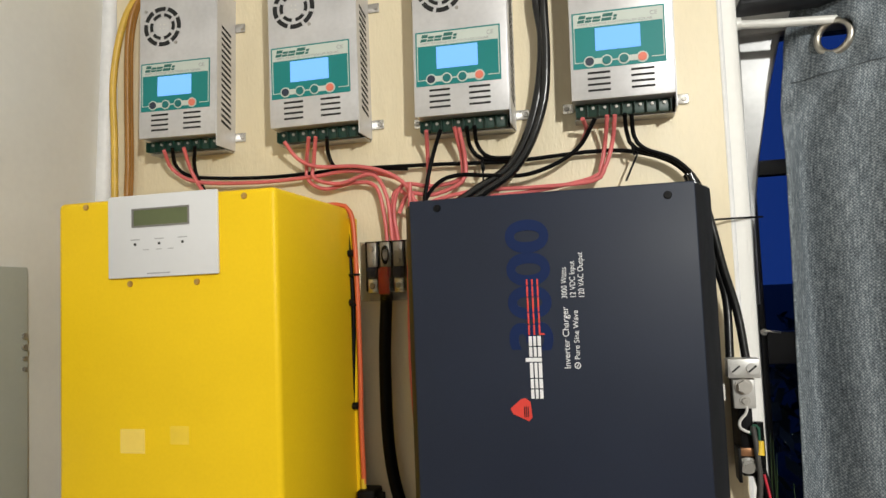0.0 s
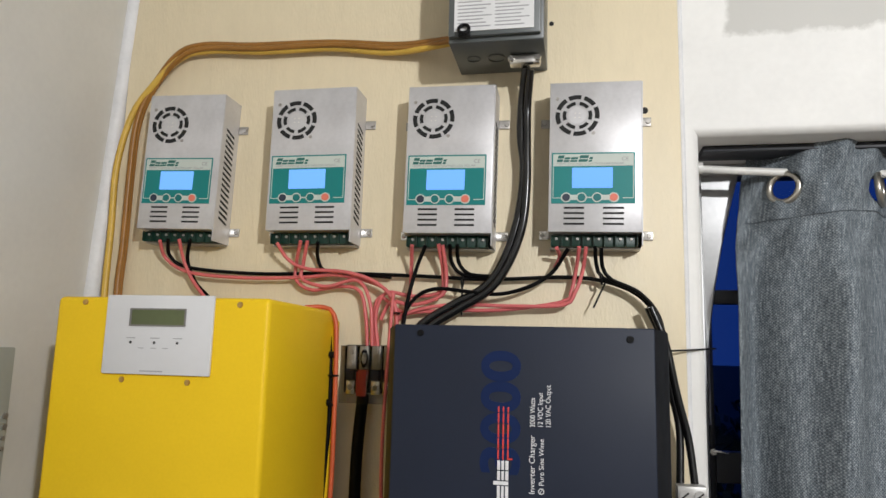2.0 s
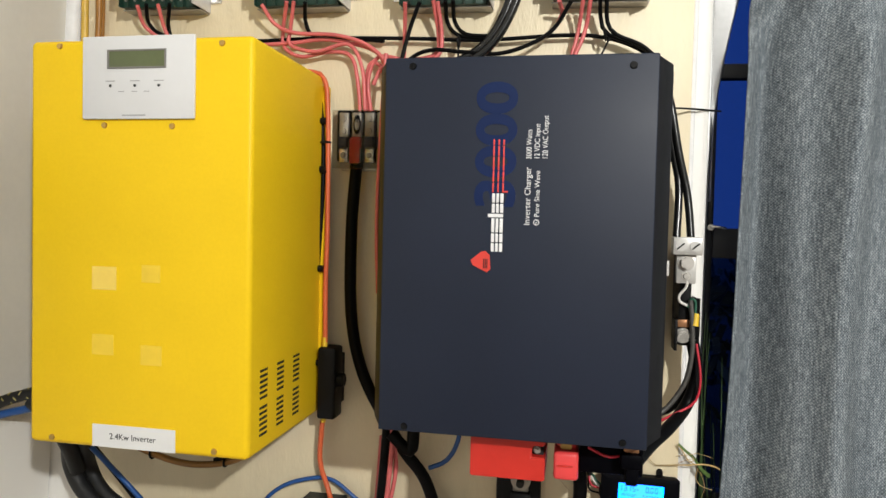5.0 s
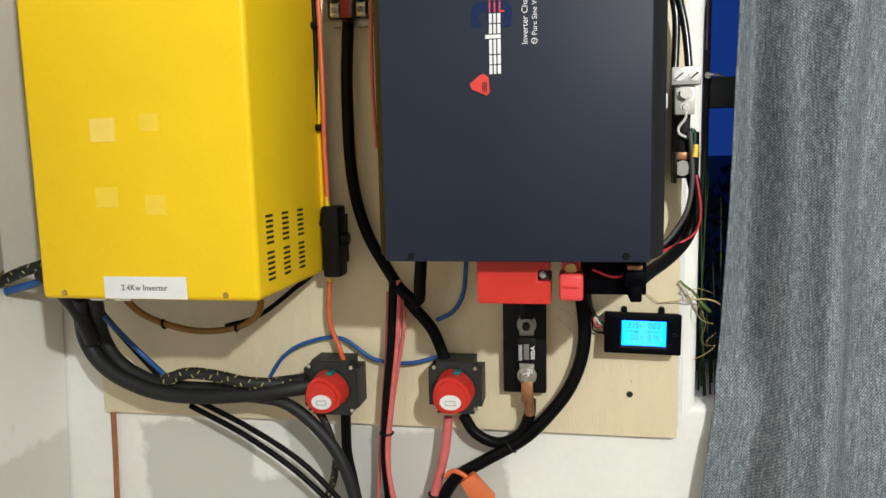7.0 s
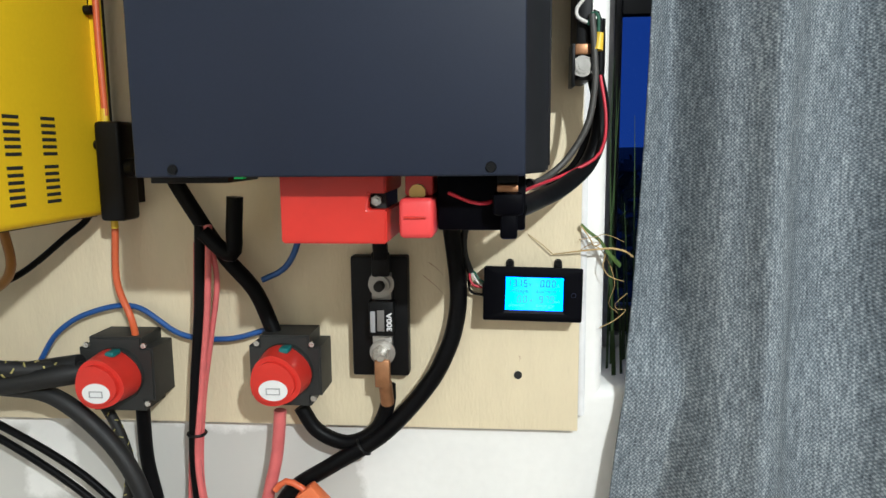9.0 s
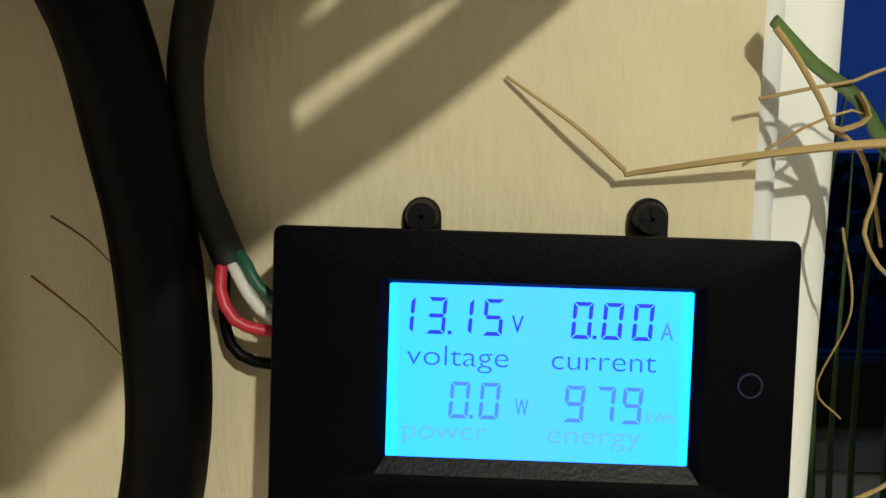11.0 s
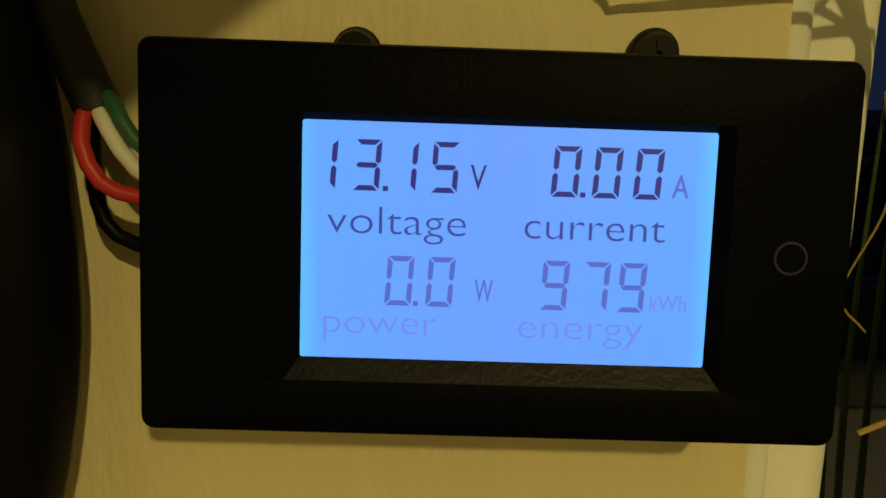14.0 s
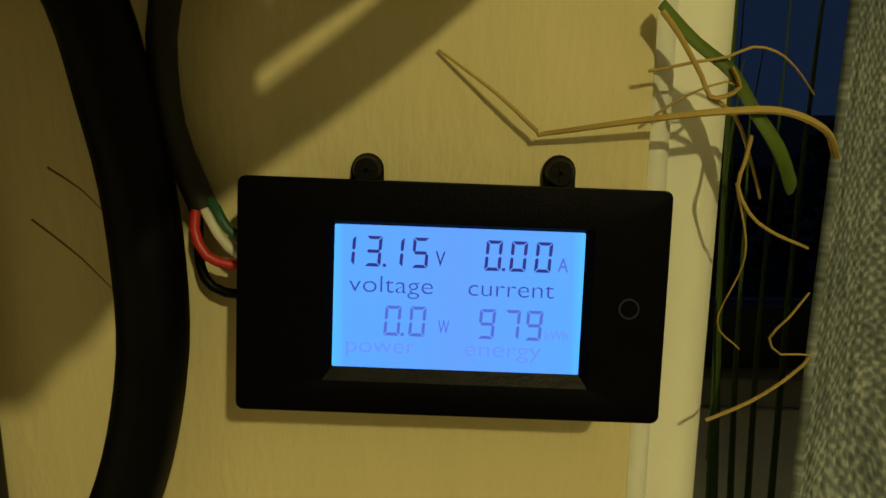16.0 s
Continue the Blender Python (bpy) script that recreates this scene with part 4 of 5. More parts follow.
# ---- fuse and switch gear on the board ----
def fuse_block():
    t = thing("fuse_block", (-0.218, 0.88, 1.457), "fuse block with metal bars under a clear smoked cover", "fuse block")
    part("base", box(-0.249, -0.188, 0.886, B, 1.470, 1.527, r=0.0015), M_BLACK, t)
    part("foot", box(-0.247, -0.190, 0.893, B, 1.4575, 1.4698, r=0.001), M_PALEALU, t, "pale metal foot")
    for k, x in enumerate((-0.2395, -0.2245, -0.2095, -0.1955)):
        bar = part("bus_bar", box(x - 0.0052, x + 0.0052, 0.880, 0.8858, 1.497, 1.524, r=0.0008), M_STEELDARK, t, "bright bus bar")
        part("screw", screw((x, 0.880, 1.517), 0.0035, 0.0022), M_STEELDARK, bar)
        part("screw", screw((x, 0.880, 1.503), 0.0035, 0.0022), M_STEELDARK, bar)
        low = part("bus_bar", box(x - 0.0052, x + 0.0052, 0.880, 0.8858, 1.468, 1.484, r=0.0008), M_CHROME, t, "bright bus bar")
        part("screw", screw((x, 0.880, 1.476), 0.0036, 0.0022), M_STEELDARK, low)
        part("fuse_link", box(x - 0.0048, x + 0.0048, 0.876, 0.8858, 1.4845, 1.4965, r=0.0008), M_REDPL if k == 1 else M_TARPD, t)
    part("marker", box(-0.2305, -0.2185, 0.8735, 0.8758, 1.466, 1.494, r=0.0006), M_REDPL, t, "red link")
    part("buckle", torus((-0.222, 0.874, 1.510), 0.0055, 0.0014, pose(0, 0, 0, 90) @ Matrix.Diagonal((0.7, 1.6, 1, 1)), n=20, k=6), M_BLACK, t)
    cov = part("cover", boxes([(-0.2475, -0.1895, 0.860, 0.8612, 1.4575, 1.5255)], 0.0004), M_CLEAR, t, "clear plastic cover")
    cov.visible_shadow = False

    t.location += Vector((-0.003, -0.002, -0.014))


fuse_block()


def breaker():
    t = thing("inline_breaker", (-0.252, 0.88, 1.147), "black inline breaker with a side knob on the orange wire", "circuit breaker")
    part("body", box(-0.2640, -0.2415, 0.858, 0.886, 1.146, 1.232, r=0.0035, seg=3), M_BLACK, t)
    part("knob", disc((-0.2418, 0.870, 1.192), 0.0085, 0.008, axis="x", n=16, bev=0.001), M_BLACK, t)
    part("ferrule", tube([(-0.2585, 0.868, 1.2312), (-0.2585, 0.868, 1.243)], 0.0032), M_YCONN, t, "yellow crimp sleeve")
    part("ferrule", tube([(-0.2615, 0.876, 1.138), (-0.2615, 0.876, 1.1478)], 0.0032), M_YCONN, t, "yellow crimp sleeve")
    part("mount", box(-0.262, -0.244, 0.8862, B, 1.16, 1.22), M_BLACK, t)


breaker()


def battery_switch(x, z, w, label):
    t = thing("battery_switch", (x, 0.88, z - w / 2), label, "battery switch", "battery switches")
    h = w / 2
    bm = box(x - h, x + h, 0.862, B, z - h, z + h)
    bmesh.ops.bevel(bm, geom=[e for e in bm.edges if abs(e.verts[0].co.y - e.verts[1].co.y) > 0.01], offset=0.010, segments=4, affect="EDGES")
    bmesh.ops.bevel(bm, geom=[e for e in bm.edges if all(v.co.y < 0.8625 for v in e.verts)], offset=0.0015, segments=2, affect="EDGES")
    part("body", bm, M_SWBODY, t)
    for dx in (-1, 1):
        for dz in (-1, 1):
            part("screw", screw((x + dx * (h - 0.0075), 0.862, z + dz * (h - 0.0075)), 0.003, 0.0012), M_CHROME, t, "bright corner screw")
    part("collar", disc((x, 0.862, z), 0.0255, 0.004, n=32, r2=0.0245), M_SWBODY, t)
    kn = disc((x, 0.858, z), 0.0240, 0.030, n=36, r2=0.0215, bev=0.004)
    for v in kn.verts:
        a = math.atan2(v.co.z - z, v.co.x - x)
        k = 1 + 0.05 * math.cos(3 * a + 0.6)
        v.co.x, v.co.z = x + (v.co.x - x) * k, z + (v.co.z - z) * k
    knob = part("knob", kn, M_REDPL, t, "round red turn knob")
    bm = disc((x, 0.828, z - 0.006), 0.0125, 0.0006, n=28)
    for v in bm.verts:
        v.co.z = z - 0.006 + (v.co.z - z + 0.006) * 0.72
    lab = part("label", bm, M_PAPER, knob, "white oval label")
    part("print", boxes([(x - 0.006, x + 0.006, 0.8266, 0.8275, z - 0.0095, z - 0.0088), (x - 0.006, x - 0.0053, 0.8266, 0.8275, z - 0.0088, z - 0.0038), (x + 0.0053, x + 0.006, 0.8266, 0.8275, z - 0.0088, z - 0.0038), (x - 0.0053, x + 0.0053, 0.8266, 0.8275, z - 0.0045, z - 0.0038)]), M_GREYINK, knob)
    part("mark", box(x + 0.001, x + 0.009, 0.843, 0.8555, z + 0.0215, z + 0.026, r=0.0008), M_BTN_G, knob, "small green mark")


battery_switch(-0.2620, 1.0065, 0.069, "charcoal battery switch with a round red knob, harness attached")
battery_switch(-0.1060, 1.0125, 0.0645, "charcoal battery switch with a round red knob, red cable below")


def anl_fuse():
    t = thing("fuse_holder", (-0.024, 0.89, 1.003), "black fuse holder with a bolted 300A fuse and copper lug", "fuse holder")
    part("base", box(-0.050, 0.0015, 0.885, B, 1.002, 1.112, r=0.002), M_BLACK, t)
    for za in (1.074, 1.018):
        part("strap", box(-0.030, -0.0125, 0.878, 0.8848, za, za + 0.024, r=0.0008), M_STEELDARK, t)
    f = part("fuse_body", box(-0.032, -0.010, 0.872, 0.8848, 1.0425, 1.0735, r=0.001), M_BLACK, t, "black fuse body")
    part("fuse_window", box(-0.0245, -0.018, 0.8712, 0.8722, 1.047, 1.066, r=0.0005), M_GREYW, f)
    up = Matrix(((0, -1, 0, -0.0115), (0, 0, -1, 0.8718), (1, 0, 0, 1.047), (0, 0, 0, 1)))
    part("lettering", text("300A", 0.0065, up, width=0.017, bold=0.0002), M_WHITEPRINT, f)
    part("mark_block", box(-0.0305, -0.0262, 0.8713, 0.8722, 1.046, 1.065, r=0.0003), M_GREYINK, f, "white block of the maker's mark")
    for z, m in ((1.0885, M_STEELDARK), (1.0265, M_CHROME)):
        part("washer", disc((-0.021, 0.878, z), 0.0115, 0.002, n=28), M_STEELDARK, t)
        part("nut", disc((-0.021, 0.876, z), 0.0082, 0.006, n=6 if z < 1.05 else 20), m, t)
        part("stud", disc((-0.021, 0.870, z), 0.0045, 0.008, n=16, bev=0.001), M_HOLE if z > 1.05 else M_CHROME, t)
    part("cable_lug", join(box(-0.0275, -0.0135, 0.868, 0.874, 0.996, 1.022, r=0.002), tube([(-0.019, 0.874, 1.0), (-0.018, 0.880, 0.978)], 0.0062)), M_COPPER, t, "copper cable lug")
    part("upper_lug", box(-0.0285, -0.0125, 0.870, 0.876, 1.096, 1.118, r=0.002), M_BLACK, t, "black sleeved cable lug")


anl_fuse()


# ---- power meter ----
def segments(ch, x, z, w, h, s, gap=0.00016):
    """Mitred bars of one seven-segment figure, lower left corner at x, z."""
    on = {"0": "abcdef", "1": "bc", "3": "abgcd", "5": "afgcd", "7": "abc", "9": "abcdfg"}[ch]
    hz, g = h / 2, gap
    shapes = {
        "a": ((g, h), (w - g, h), (w - s - g, h - s), (s + g, h - s)),
        "d": ((g, 0), (w - g, 0), (w - s - g, s), (s + g, s)),
        "g": ((g * 2, hz), (s, hz + s / 2), (w - s, hz + s / 2), (w - g * 2, hz), (w - s, hz - s / 2), (s, hz - s / 2)),
        "f": ((0, h - g), (s, h - s - g), (s, hz + s / 2 + g), (s / 2, hz + g), (0, hz + s / 2 + g)),
        "b": ((w, h - g), (w - s, h - s - g), (w - s, hz + s / 2 + g), (w - s / 2, hz + g), (w, hz + s / 2 + g)),
        "e": ((0, g), (s, s + g), (s, hz - s / 2 - g), (s / 2, hz - g), (0, hz - s / 2 - g)),
        "c": ((w, g), (w - s, s + g), (w - s, hz - s / 2 - g), (w - s / 2, hz - g), (w, hz - s / 2 - g)),
    }
    bm = bmesh.new()
    for q in on:
        front = [bm.verts.new((px + 0.06 * pz, -0.0001, pz)) for px, pz in shapes[q]]
        back = [bm.verts.new((v.co.x, 0.0001, v.co.z)) for v in front]
        bm.faces.new(front), bm.faces.new(back)
        for k in range(len(front)):
            bm.faces.new((front[k], front[(k + 1) % len(front)], back[(k + 1) % len(front)], back[k]))
    bmesh.ops.translate(bm, verts=bm.verts, vec=(x, 0, z))
    return bm


def power_meter():
    cx, cz = 0.1115, 1.0805
    w, h = 0.0855, 0.0470
    m = Matrix.Translation((cx + 0.0003, 0.8788, cz - 0.0003)) @ Matrix.Rotation(radians(1.9), 4, "Z") @ Matrix.Rotation(radians(-5.7), 4, "X") @ Matrix.Rotation(radians(1.66), 4, "Y") @ Matrix.Translation((0, -0.8781, 0))
    t = thing("power_meter", (cx, 0.89, cz - h / 2), "black panel power meter with a lit blue screen", "power meter")

    def put(name, bm, material, parent, label=""):
        bmesh.ops.transform(bm, matrix=m, verts=bm.verts)
        return part(name, bm, material, parent, label)

    X0, X1, Z0, Z1 = -0.02358, 0.02608, -0.01413, 0.01463    # the screen
    y = 0.8755
    # bezel: a rounded frame that falls in towards the screen
    bm = bmesh.new()

    def loop(x0, x1, z0, z1, yy, r):
        pts = []
        for qx, qz, a0 in ((x1 - r, z1 - r, 0), (x0 + r, z1 - r, 90), (x0 + r, z0 + r, 180), (x1 - r, z0 + r, 270)):
            for k in range(5):
                a = radians(a0 + 22.5 * k)
                pts.append(bm.verts.new((qx + r * math.cos(a), yy, qz + r * math.sin(a))))
        return pts

    rings = [loop(-w / 2 + 0.001, w / 2 - 0.001, -h / 2 + 0.001, h / 2 - 0.001, 0.8960, 0.0012), loop(-w / 2, w / 2, -h / 2, h / 2, y + 0.0012, 0.0016), loop(-w / 2 + 0.0004, w / 2 - 0.0004, -h / 2 + 0.0004, h / 2 - 0.0004, y + 0.0003, 0.0016),
             loop(-w / 2 + 0.0012, w / 2 - 0.0012, -h / 2 + 0.0012, h / 2 - 0.0012, y, 0.0016), loop(X0 - 0.0016, X1 + 0.0016, Z0 - 0.0024, Z1 + 0.0007, y, 0.0005), loop(X0, X1, Z0, Z1, y + 0.0016, 0.0004)]
    for a, b in zip(rings, rings[1:]):
        for j in range(20):
            bm.faces.new((a[j], a[(j + 1) % 20], b[(j + 1) % 20], b[j]))
    bm.faces.new(rings[0])
    put("bezel", bm, M_METER, t)
    bm = bmesh.new()
    lip = [bm.verts.new(v) for v in ((X0 - 0.0016, y - 0.0001, Z0 - 0.0024), (X1 + 0.0016, y - 0.0001, Z0 - 0.0024), (X1, y + 0.0015, Z0 + 0.0001), (X0, y + 0.0015, Z0 + 0.0001))]
    low = [bm.verts.new((v.co.x, v.co.y + 0.0004, v.co.z - 0.0002)) for v in lip]
    for j in range(4):
        bm.faces.new((lip[j], lip[(j + 1) % 4], low[(j + 1) % 4], low[j]))
    bm.faces.new(lip), bm.faces.new(low)
    put("lip", bm, M_LIP, t, "worn sloping lip under the screen, its sheen painted lighter")
    put("screen", box(X0 - 0.0005, X1 + 0.0005, y + 0.0017, y + 0.003, Z0 - 0.0005, Z1 + 0.0005), M_LCDM, t, "lit blue screen")
    W_, H_ = X1 - X0, Z1 - Z0
    fx = lambda u: X0 + u * W_
    fz = lambda v: Z1 - v * H_
    yy = y + 0.0015

    def figures(row, v0, v1, ink, name, sw, st):
        for u, ch in row:
            if ch == ".":
                b = box(fx(u), fx(u) + 0.0006, -0.0001, 0.0001, fz(v1), fz(v1) + 0.0006)
            else:
                b = segments(ch, fx(u), fz(v1), sw, (v1 - v0) * H_, st)
            bmesh.ops.translate(b, verts=b.verts, vec=(0, yy, 0))
            put(name, b, ink, t, "display figures")

    figures(((0.015, "1"), (0.120, "3"), (0.195, "."), (0.208, "1"), (0.308, "5")), 0.075, 0.285, M_INK1, "figure", 0.0032, 0.00062)
    figures(((0.60, "0"), (0.672, "."), (0.70, "0"), (0.80, "0")), 0.075, 0.285, M_INK1, "figure", 0.0032, 0.00062)
    figures(((0.205, "0"), (0.275, "."), (0.305, "0")), 0.555, 0.765, M_INK2, "figure", 0.0032, 0.00060)
    figures(((0.585, "9"), (0.685, "7"), (0.775, "9")), 0.555, 0.765, M_INK2, "figure", 0.0032, 0.00060)
    for body, u, v, s, wd, ink in (("V", 0.405, 0.265, 0.0042, 0.0019, M_INK1), ("A", 0.895, 0.275, 0.0040, 0.0020, M_INK2), ("voltage", 0.06, 0.465, 0.0049, 0.0168, M_INKM), ("current", 0.535, 0.465, 0.0049, 0.0174, M_INKM),
                               ("W", 0.425, 0.74, 0.0040, 0.0022, M_INK2), ("kWh", 0.855, 0.755, 0.0028, 0.0046, M_INK3), ("power", 0.05, 0.89, 0.0046, 0.0142, M_INK3), ("energy", 0.53, 0.89, 0.0046, 0.0156, M_INK3)):
        put("lettering", text(body, s, facing(fx(u), yy, fz(v)), depth=0.00008, width=wd, bold=-0.00007 if s > 0.0042 else 0.0), ink, t)
    put("button", disc((0.0350, y + 0.0004, 0.0000), 0.0017, 0.0006, n=18), M_METER, t)
    # navy ring: the blue sheen round the button, painted as colour
    put("button_ring", torus((0.0350, y - 0.0001, 0.0000), 0.0019, 0.00022, pose(0, 0, 0, 90), n=22, k=6), M_TARPD, t)
    put("wire_slot", boxes([(-w / 2 - 0.001, -w / 2 + 0.001, 0.884, 0.893, -0.004, 0.008)]), M_BLACK, t)
    for x in (-0.0191, 0.0235):
        part("mounting_screw", screw((cx + x, B - 0.0012, 1.1046 - (0.0002 if x > 0 else 0)), 0.0034, 0.0024, n=20), M_BLACK, t, "black mounting screw")
        part("screw_ear", join(disc((cx + x, B, 1.1046), 0.0036, 0.0012, n=18), box(cx + x - 0.0036, cx + x + 0.0036, B - 0.0012, B, 1.097, 1.1046)), M_BLACK, t, "black mounting ear")
    for x in (-0.014, 0.0155):
        part("lower_tab", box(cx + x - 0.002, cx + x + 0.002, 0.884, 0.892, 1.0553, 1.0578, r=0.0005), M_BLACK, t)


power_meter()


# ---- lugs and bolts beside the board ----
def lug_bar():
    t = thing("terminal_lug", (0.157, 0.87, 1.335), "aluminium double lug bolted to a black standoff, wires clamped", "terminal lug")
    bar = part("lug_bar", box(0.1432, 0.1728, 0.855, 0.874, 1.365, 1.3835, r=0.0012), M_PALEALU, t, "pale aluminium block")
    for x in (0.1505, 0.1655):
        head = part("slot_screw", disc((x, 0.855, 1.374), 0.0055, 0.0012, n=20), M_PALEALU, bar)
        turn = Matrix.Translation((x, 0, 1.374)) @ pose(0, 0, 0, 0, -40) @ Matrix.Translation((-x, 0, -1.374))
        part("screw_slot", box(x - 0.0048, x + 0.0048, 0.8534, 0.8539, 1.3732, 1.3748, m=turn), M_HOLE, bar)
    pl = part("plate", box(0.148, 0.168, 0.862, 0.870, 1.335, 1.3648, r=0.001), M_PALEALU, t, "steel plate")
    part("hex_bolt", join(disc((0.1575, 0.862, 1.3565), 0.0082, 0.0015, n=28), disc((0.1575, 0.8605, 1.3565), 0.0062, 0.005, n=6)), M_STEELDARK, pl)
    part("lower_screw", join(disc((0.158, 0.862, 1.3425), 0.0050, 0.0012, n=18), screw((0.158, 0.8608, 1.3425), 0.0034, 0.002)), M_STEELDARK, pl, "dull set screw")
    part("standoff", boxes([(0.1530, 0.1655, 0.8705, W + 0.0195, 1.268, 1.372)], 0.002), M_BLACK, t, "black standoff")
    part("side_tab", box(0.1385, 0.1412, 0.866, 0.889, 1.342, 1.358, r=0.0005), M_WHITEW, t)
    part("end_bolt", join(disc((0.158, 0.872, 1.279), 0.0082, 0.003, n=30), disc((0.158, 0.869, 1.279), 0.0058, 0.007, n=18, bev=0.002)), M_MIRROR, t, "bright chromed round bolt head")
    part("copper_tab", box(0.152, 0.164, 0.868, 0.873, 1.288, 1.296, r=0.0008), M_COPPER, t)
    part("back_bracket", boxes([(0.1490, 0.1520, 0.866, 0.889, 1.263, 1.296)], 0.0006), M_BLACK, t, "black bracket behind the bolt")

    t.location += Vector((-0.0105, -0.020, -0.0095))


lug_bar()
nut = tube([(0.1600, 0.846, 1.294), (0.1580, 0.845, 1.281)], 0.0030, r_end=0.0046)
solo("wire_connector", nut, M_YCONN, "small yellow wire connector", "wire connector")


# ---- cabinet on the side wall ----
def side_cabinet():
    """Its face looks along +x."""
    x = -0.630
    t = thing("wall_cabinet", (x - 0.02, 0.62, 1.12), "grey-green metal cabinet with a black dial plate and lit screen", "cabinet")
    part("body", box(-0.68, x, 0.42, 0.778, 1.165, 1.499, r=0.002), M_GREYMETAL, t)
    pl = part("dial_plate", box(x, x + 0.003, 0.572, 0.709, 1.354, 1.476, r=0.001), M_BLACK, t, "black dial plate")
    for y, z in ((0.702, 1.469), (0.701, 1.361)):
        part("screw", disc((x + 0.003, y, z), 0.0034, 0.0015, axis="x", n=14), M_BRASS, pl, "brass screw")
    part("dial", disc((x + 0.003, 0.66, 1.392), 0.015, 0.003, axis="x", n=28), M_WHITEPRINT, pl, "white dial")
    part("print", boxes([(x + 0.003, x + 0.0034, 0.680, 0.698, 1.371, 1.374)]), M_GREYINK, pl)
    part("print", boxes([(x + 0.003, x + 0.0034, 0.686, 0.699, 1.383, 1.3855)]), M_GREYINK, pl)
    fr = part("screen_frame", box(x, x + 0.004, 0.614, 0.728, 1.250, 1.303, r=0.001), M_BLACK, t, "black screen frame")
    part("screen", box(x + 0.0035, x + 0.0046, 0.624, 0.718, 1.258, 1.295), M_LCDC, fr, "lit blue screen")
    for z in (1.4195, 1.407, 1.394, 1.382):
        part("stud", disc((x, 0.7715, z), 0.0036 if z > 1.40 else 0.0026, 0.003, axis="x", n=14), M_STEELDARK, t)


side_cabinet()

# ---- cables ----
cable("cable", [(-.124, .86, 1.893), (-.208, .888, 1.898), (-.295, .888, 1.909), (-.392, .888, 1.91), (-.476, .888, 1.916), (-.518, .888, 1.907), (-.557, .888, 1.869), (-.586, .888, 1.825), (-.602, .888, 1.751), (-.601, .888, 1.664), (-.601, .888, 1.572), (-.59, .88, 1.43)], 0.0046, M_YELW, "yellow jacketed cable running along the board to the junction box", 'cables to the junction box')
cable("cable", [(-.124, .86, 1.898), (-.202, .89, 1.909), (-.296, .89, 1.918), (-.411, .89, 1.921), (-.487, .89, 1.926), (-.527, .89, 1.912), (-.564, .89, 1.858), (-.579, .89, 1.813), (-.582, .89, 1.744), (-.582, .89, 1.641), (-.584, .89, 1.573), (-.57, .88, 1.431)], 0.0042, M_BRNW, "amber brown cable running beside a yellow one", 'cables to the junction box')
cable("cable", [(-.123, .855, 1.893), (-.191, .882, 1.9), (-.293, .882, 1.911), (-.398, .882, 1.912), (-.477, .882, 1.917), (-.517, .884, 1.905), (-.560, .892, 1.861), (-.5785, .8955, 1.812), (-.582, .896, 1.744), (-.582, .896, 1.641), (-.584, .896, 1.573), (-.575, .89, 1.43)], 0.0036, M_BRNW, "thin amber brown cable tied among others", 'cables to the junction box')
cable("cable", [(-.03, .86, 1.854), (-.036, .88, 1.818), (-.037, .88, 1.774), (-.033, .88, 1.731), (-.039, .88, 1.674), (-.055, .88, 1.621), (-.079, .88, 1.586), (-.117, .88, 1.564), (-.155, .88, 1.54), (-.171, .88, 1.518)], 0.0058, M_GLOSSY, "thick black cable hanging from the junction box")
cable("cable", [(-.024, .85, 1.848), (-.029, .872, 1.808), (-.029, .872, 1.757), (-.029, .872, 1.707), (-.034, .872, 1.658), (-.05, .872, 1.613), (-.073, .872, 1.581), (-.108, .872, 1.559), (-.142, .872, 1.538), (-.162, .872, 1.518)], 0.0048, M_GLOSSY, "thick black cable beside its twin")
cable("wire", [(-.51, .865, 1.643), (-.511, .884, 1.622), (-.475, .884, 1.603), (-.395, .884, 1.596), (-.317, .884, 1.597), (-.268, .884, 1.6), (-.212, .884, 1.587), (-.195, .884, 1.566), (-.189, .884, 1.538)], 0.0024, M_RED, "pink-red wire from a charge controller", 'controller wires')
cable("wire", [(-.482, .865, 1.644), (-.483, .882, 1.618), (-.468, .882, 1.592), (-.446, .882, 1.566), (-.427, .882, 1.538)], 0.0024, M_RED, "pink-red wire from a charge controller", 'controller wires')
cable("wire", [(-.345, .865, 1.639), (-.333, .876, 1.619), (-.307, .876, 1.607), (-.255, .876, 1.603), (-.217, .876, 1.591), (-.194, .876, 1.571), (-.187, .876, 1.545), (-.188, .876, 1.504)], 0.0024, M_RED, "pink-red wire from a charge controller", 'controller wires')
cable("wire", [(-.313, .865, 1.641), (-.326, .886, 1.614), (-.324, .886, 1.593), (-.302, .886, 1.581), (-.264, .886, 1.586), (-.238, .886, 1.579), (-.229, .886, 1.544), (-.226, .886, 1.512)], 0.0024, M_RED, "pink-red wire from a charge controller", 'controller wires')
cable("wire", [(-.304, .865, 1.641), (-.314, .88, 1.613), (-.314, .88, 1.594), (-.281, .88, 1.585), (-.241, .88, 1.593), (-.223, .88, 1.565), (-.218, .88, 1.512)], 0.0024, M_RED, "pink-red wire from a charge controller", 'controller wires')
cable("wire", [(-.168, .865, 1.635), (-.173, .886, 1.609), (-.174, .886, 1.574), (-.182, .886, 1.554), (-.212, .886, 1.573), (-.219, .886, 1.544), (-.215, .886, 1.512)], 0.0024, M_RED, "pink-red wire from a charge controller", 'controller wires')
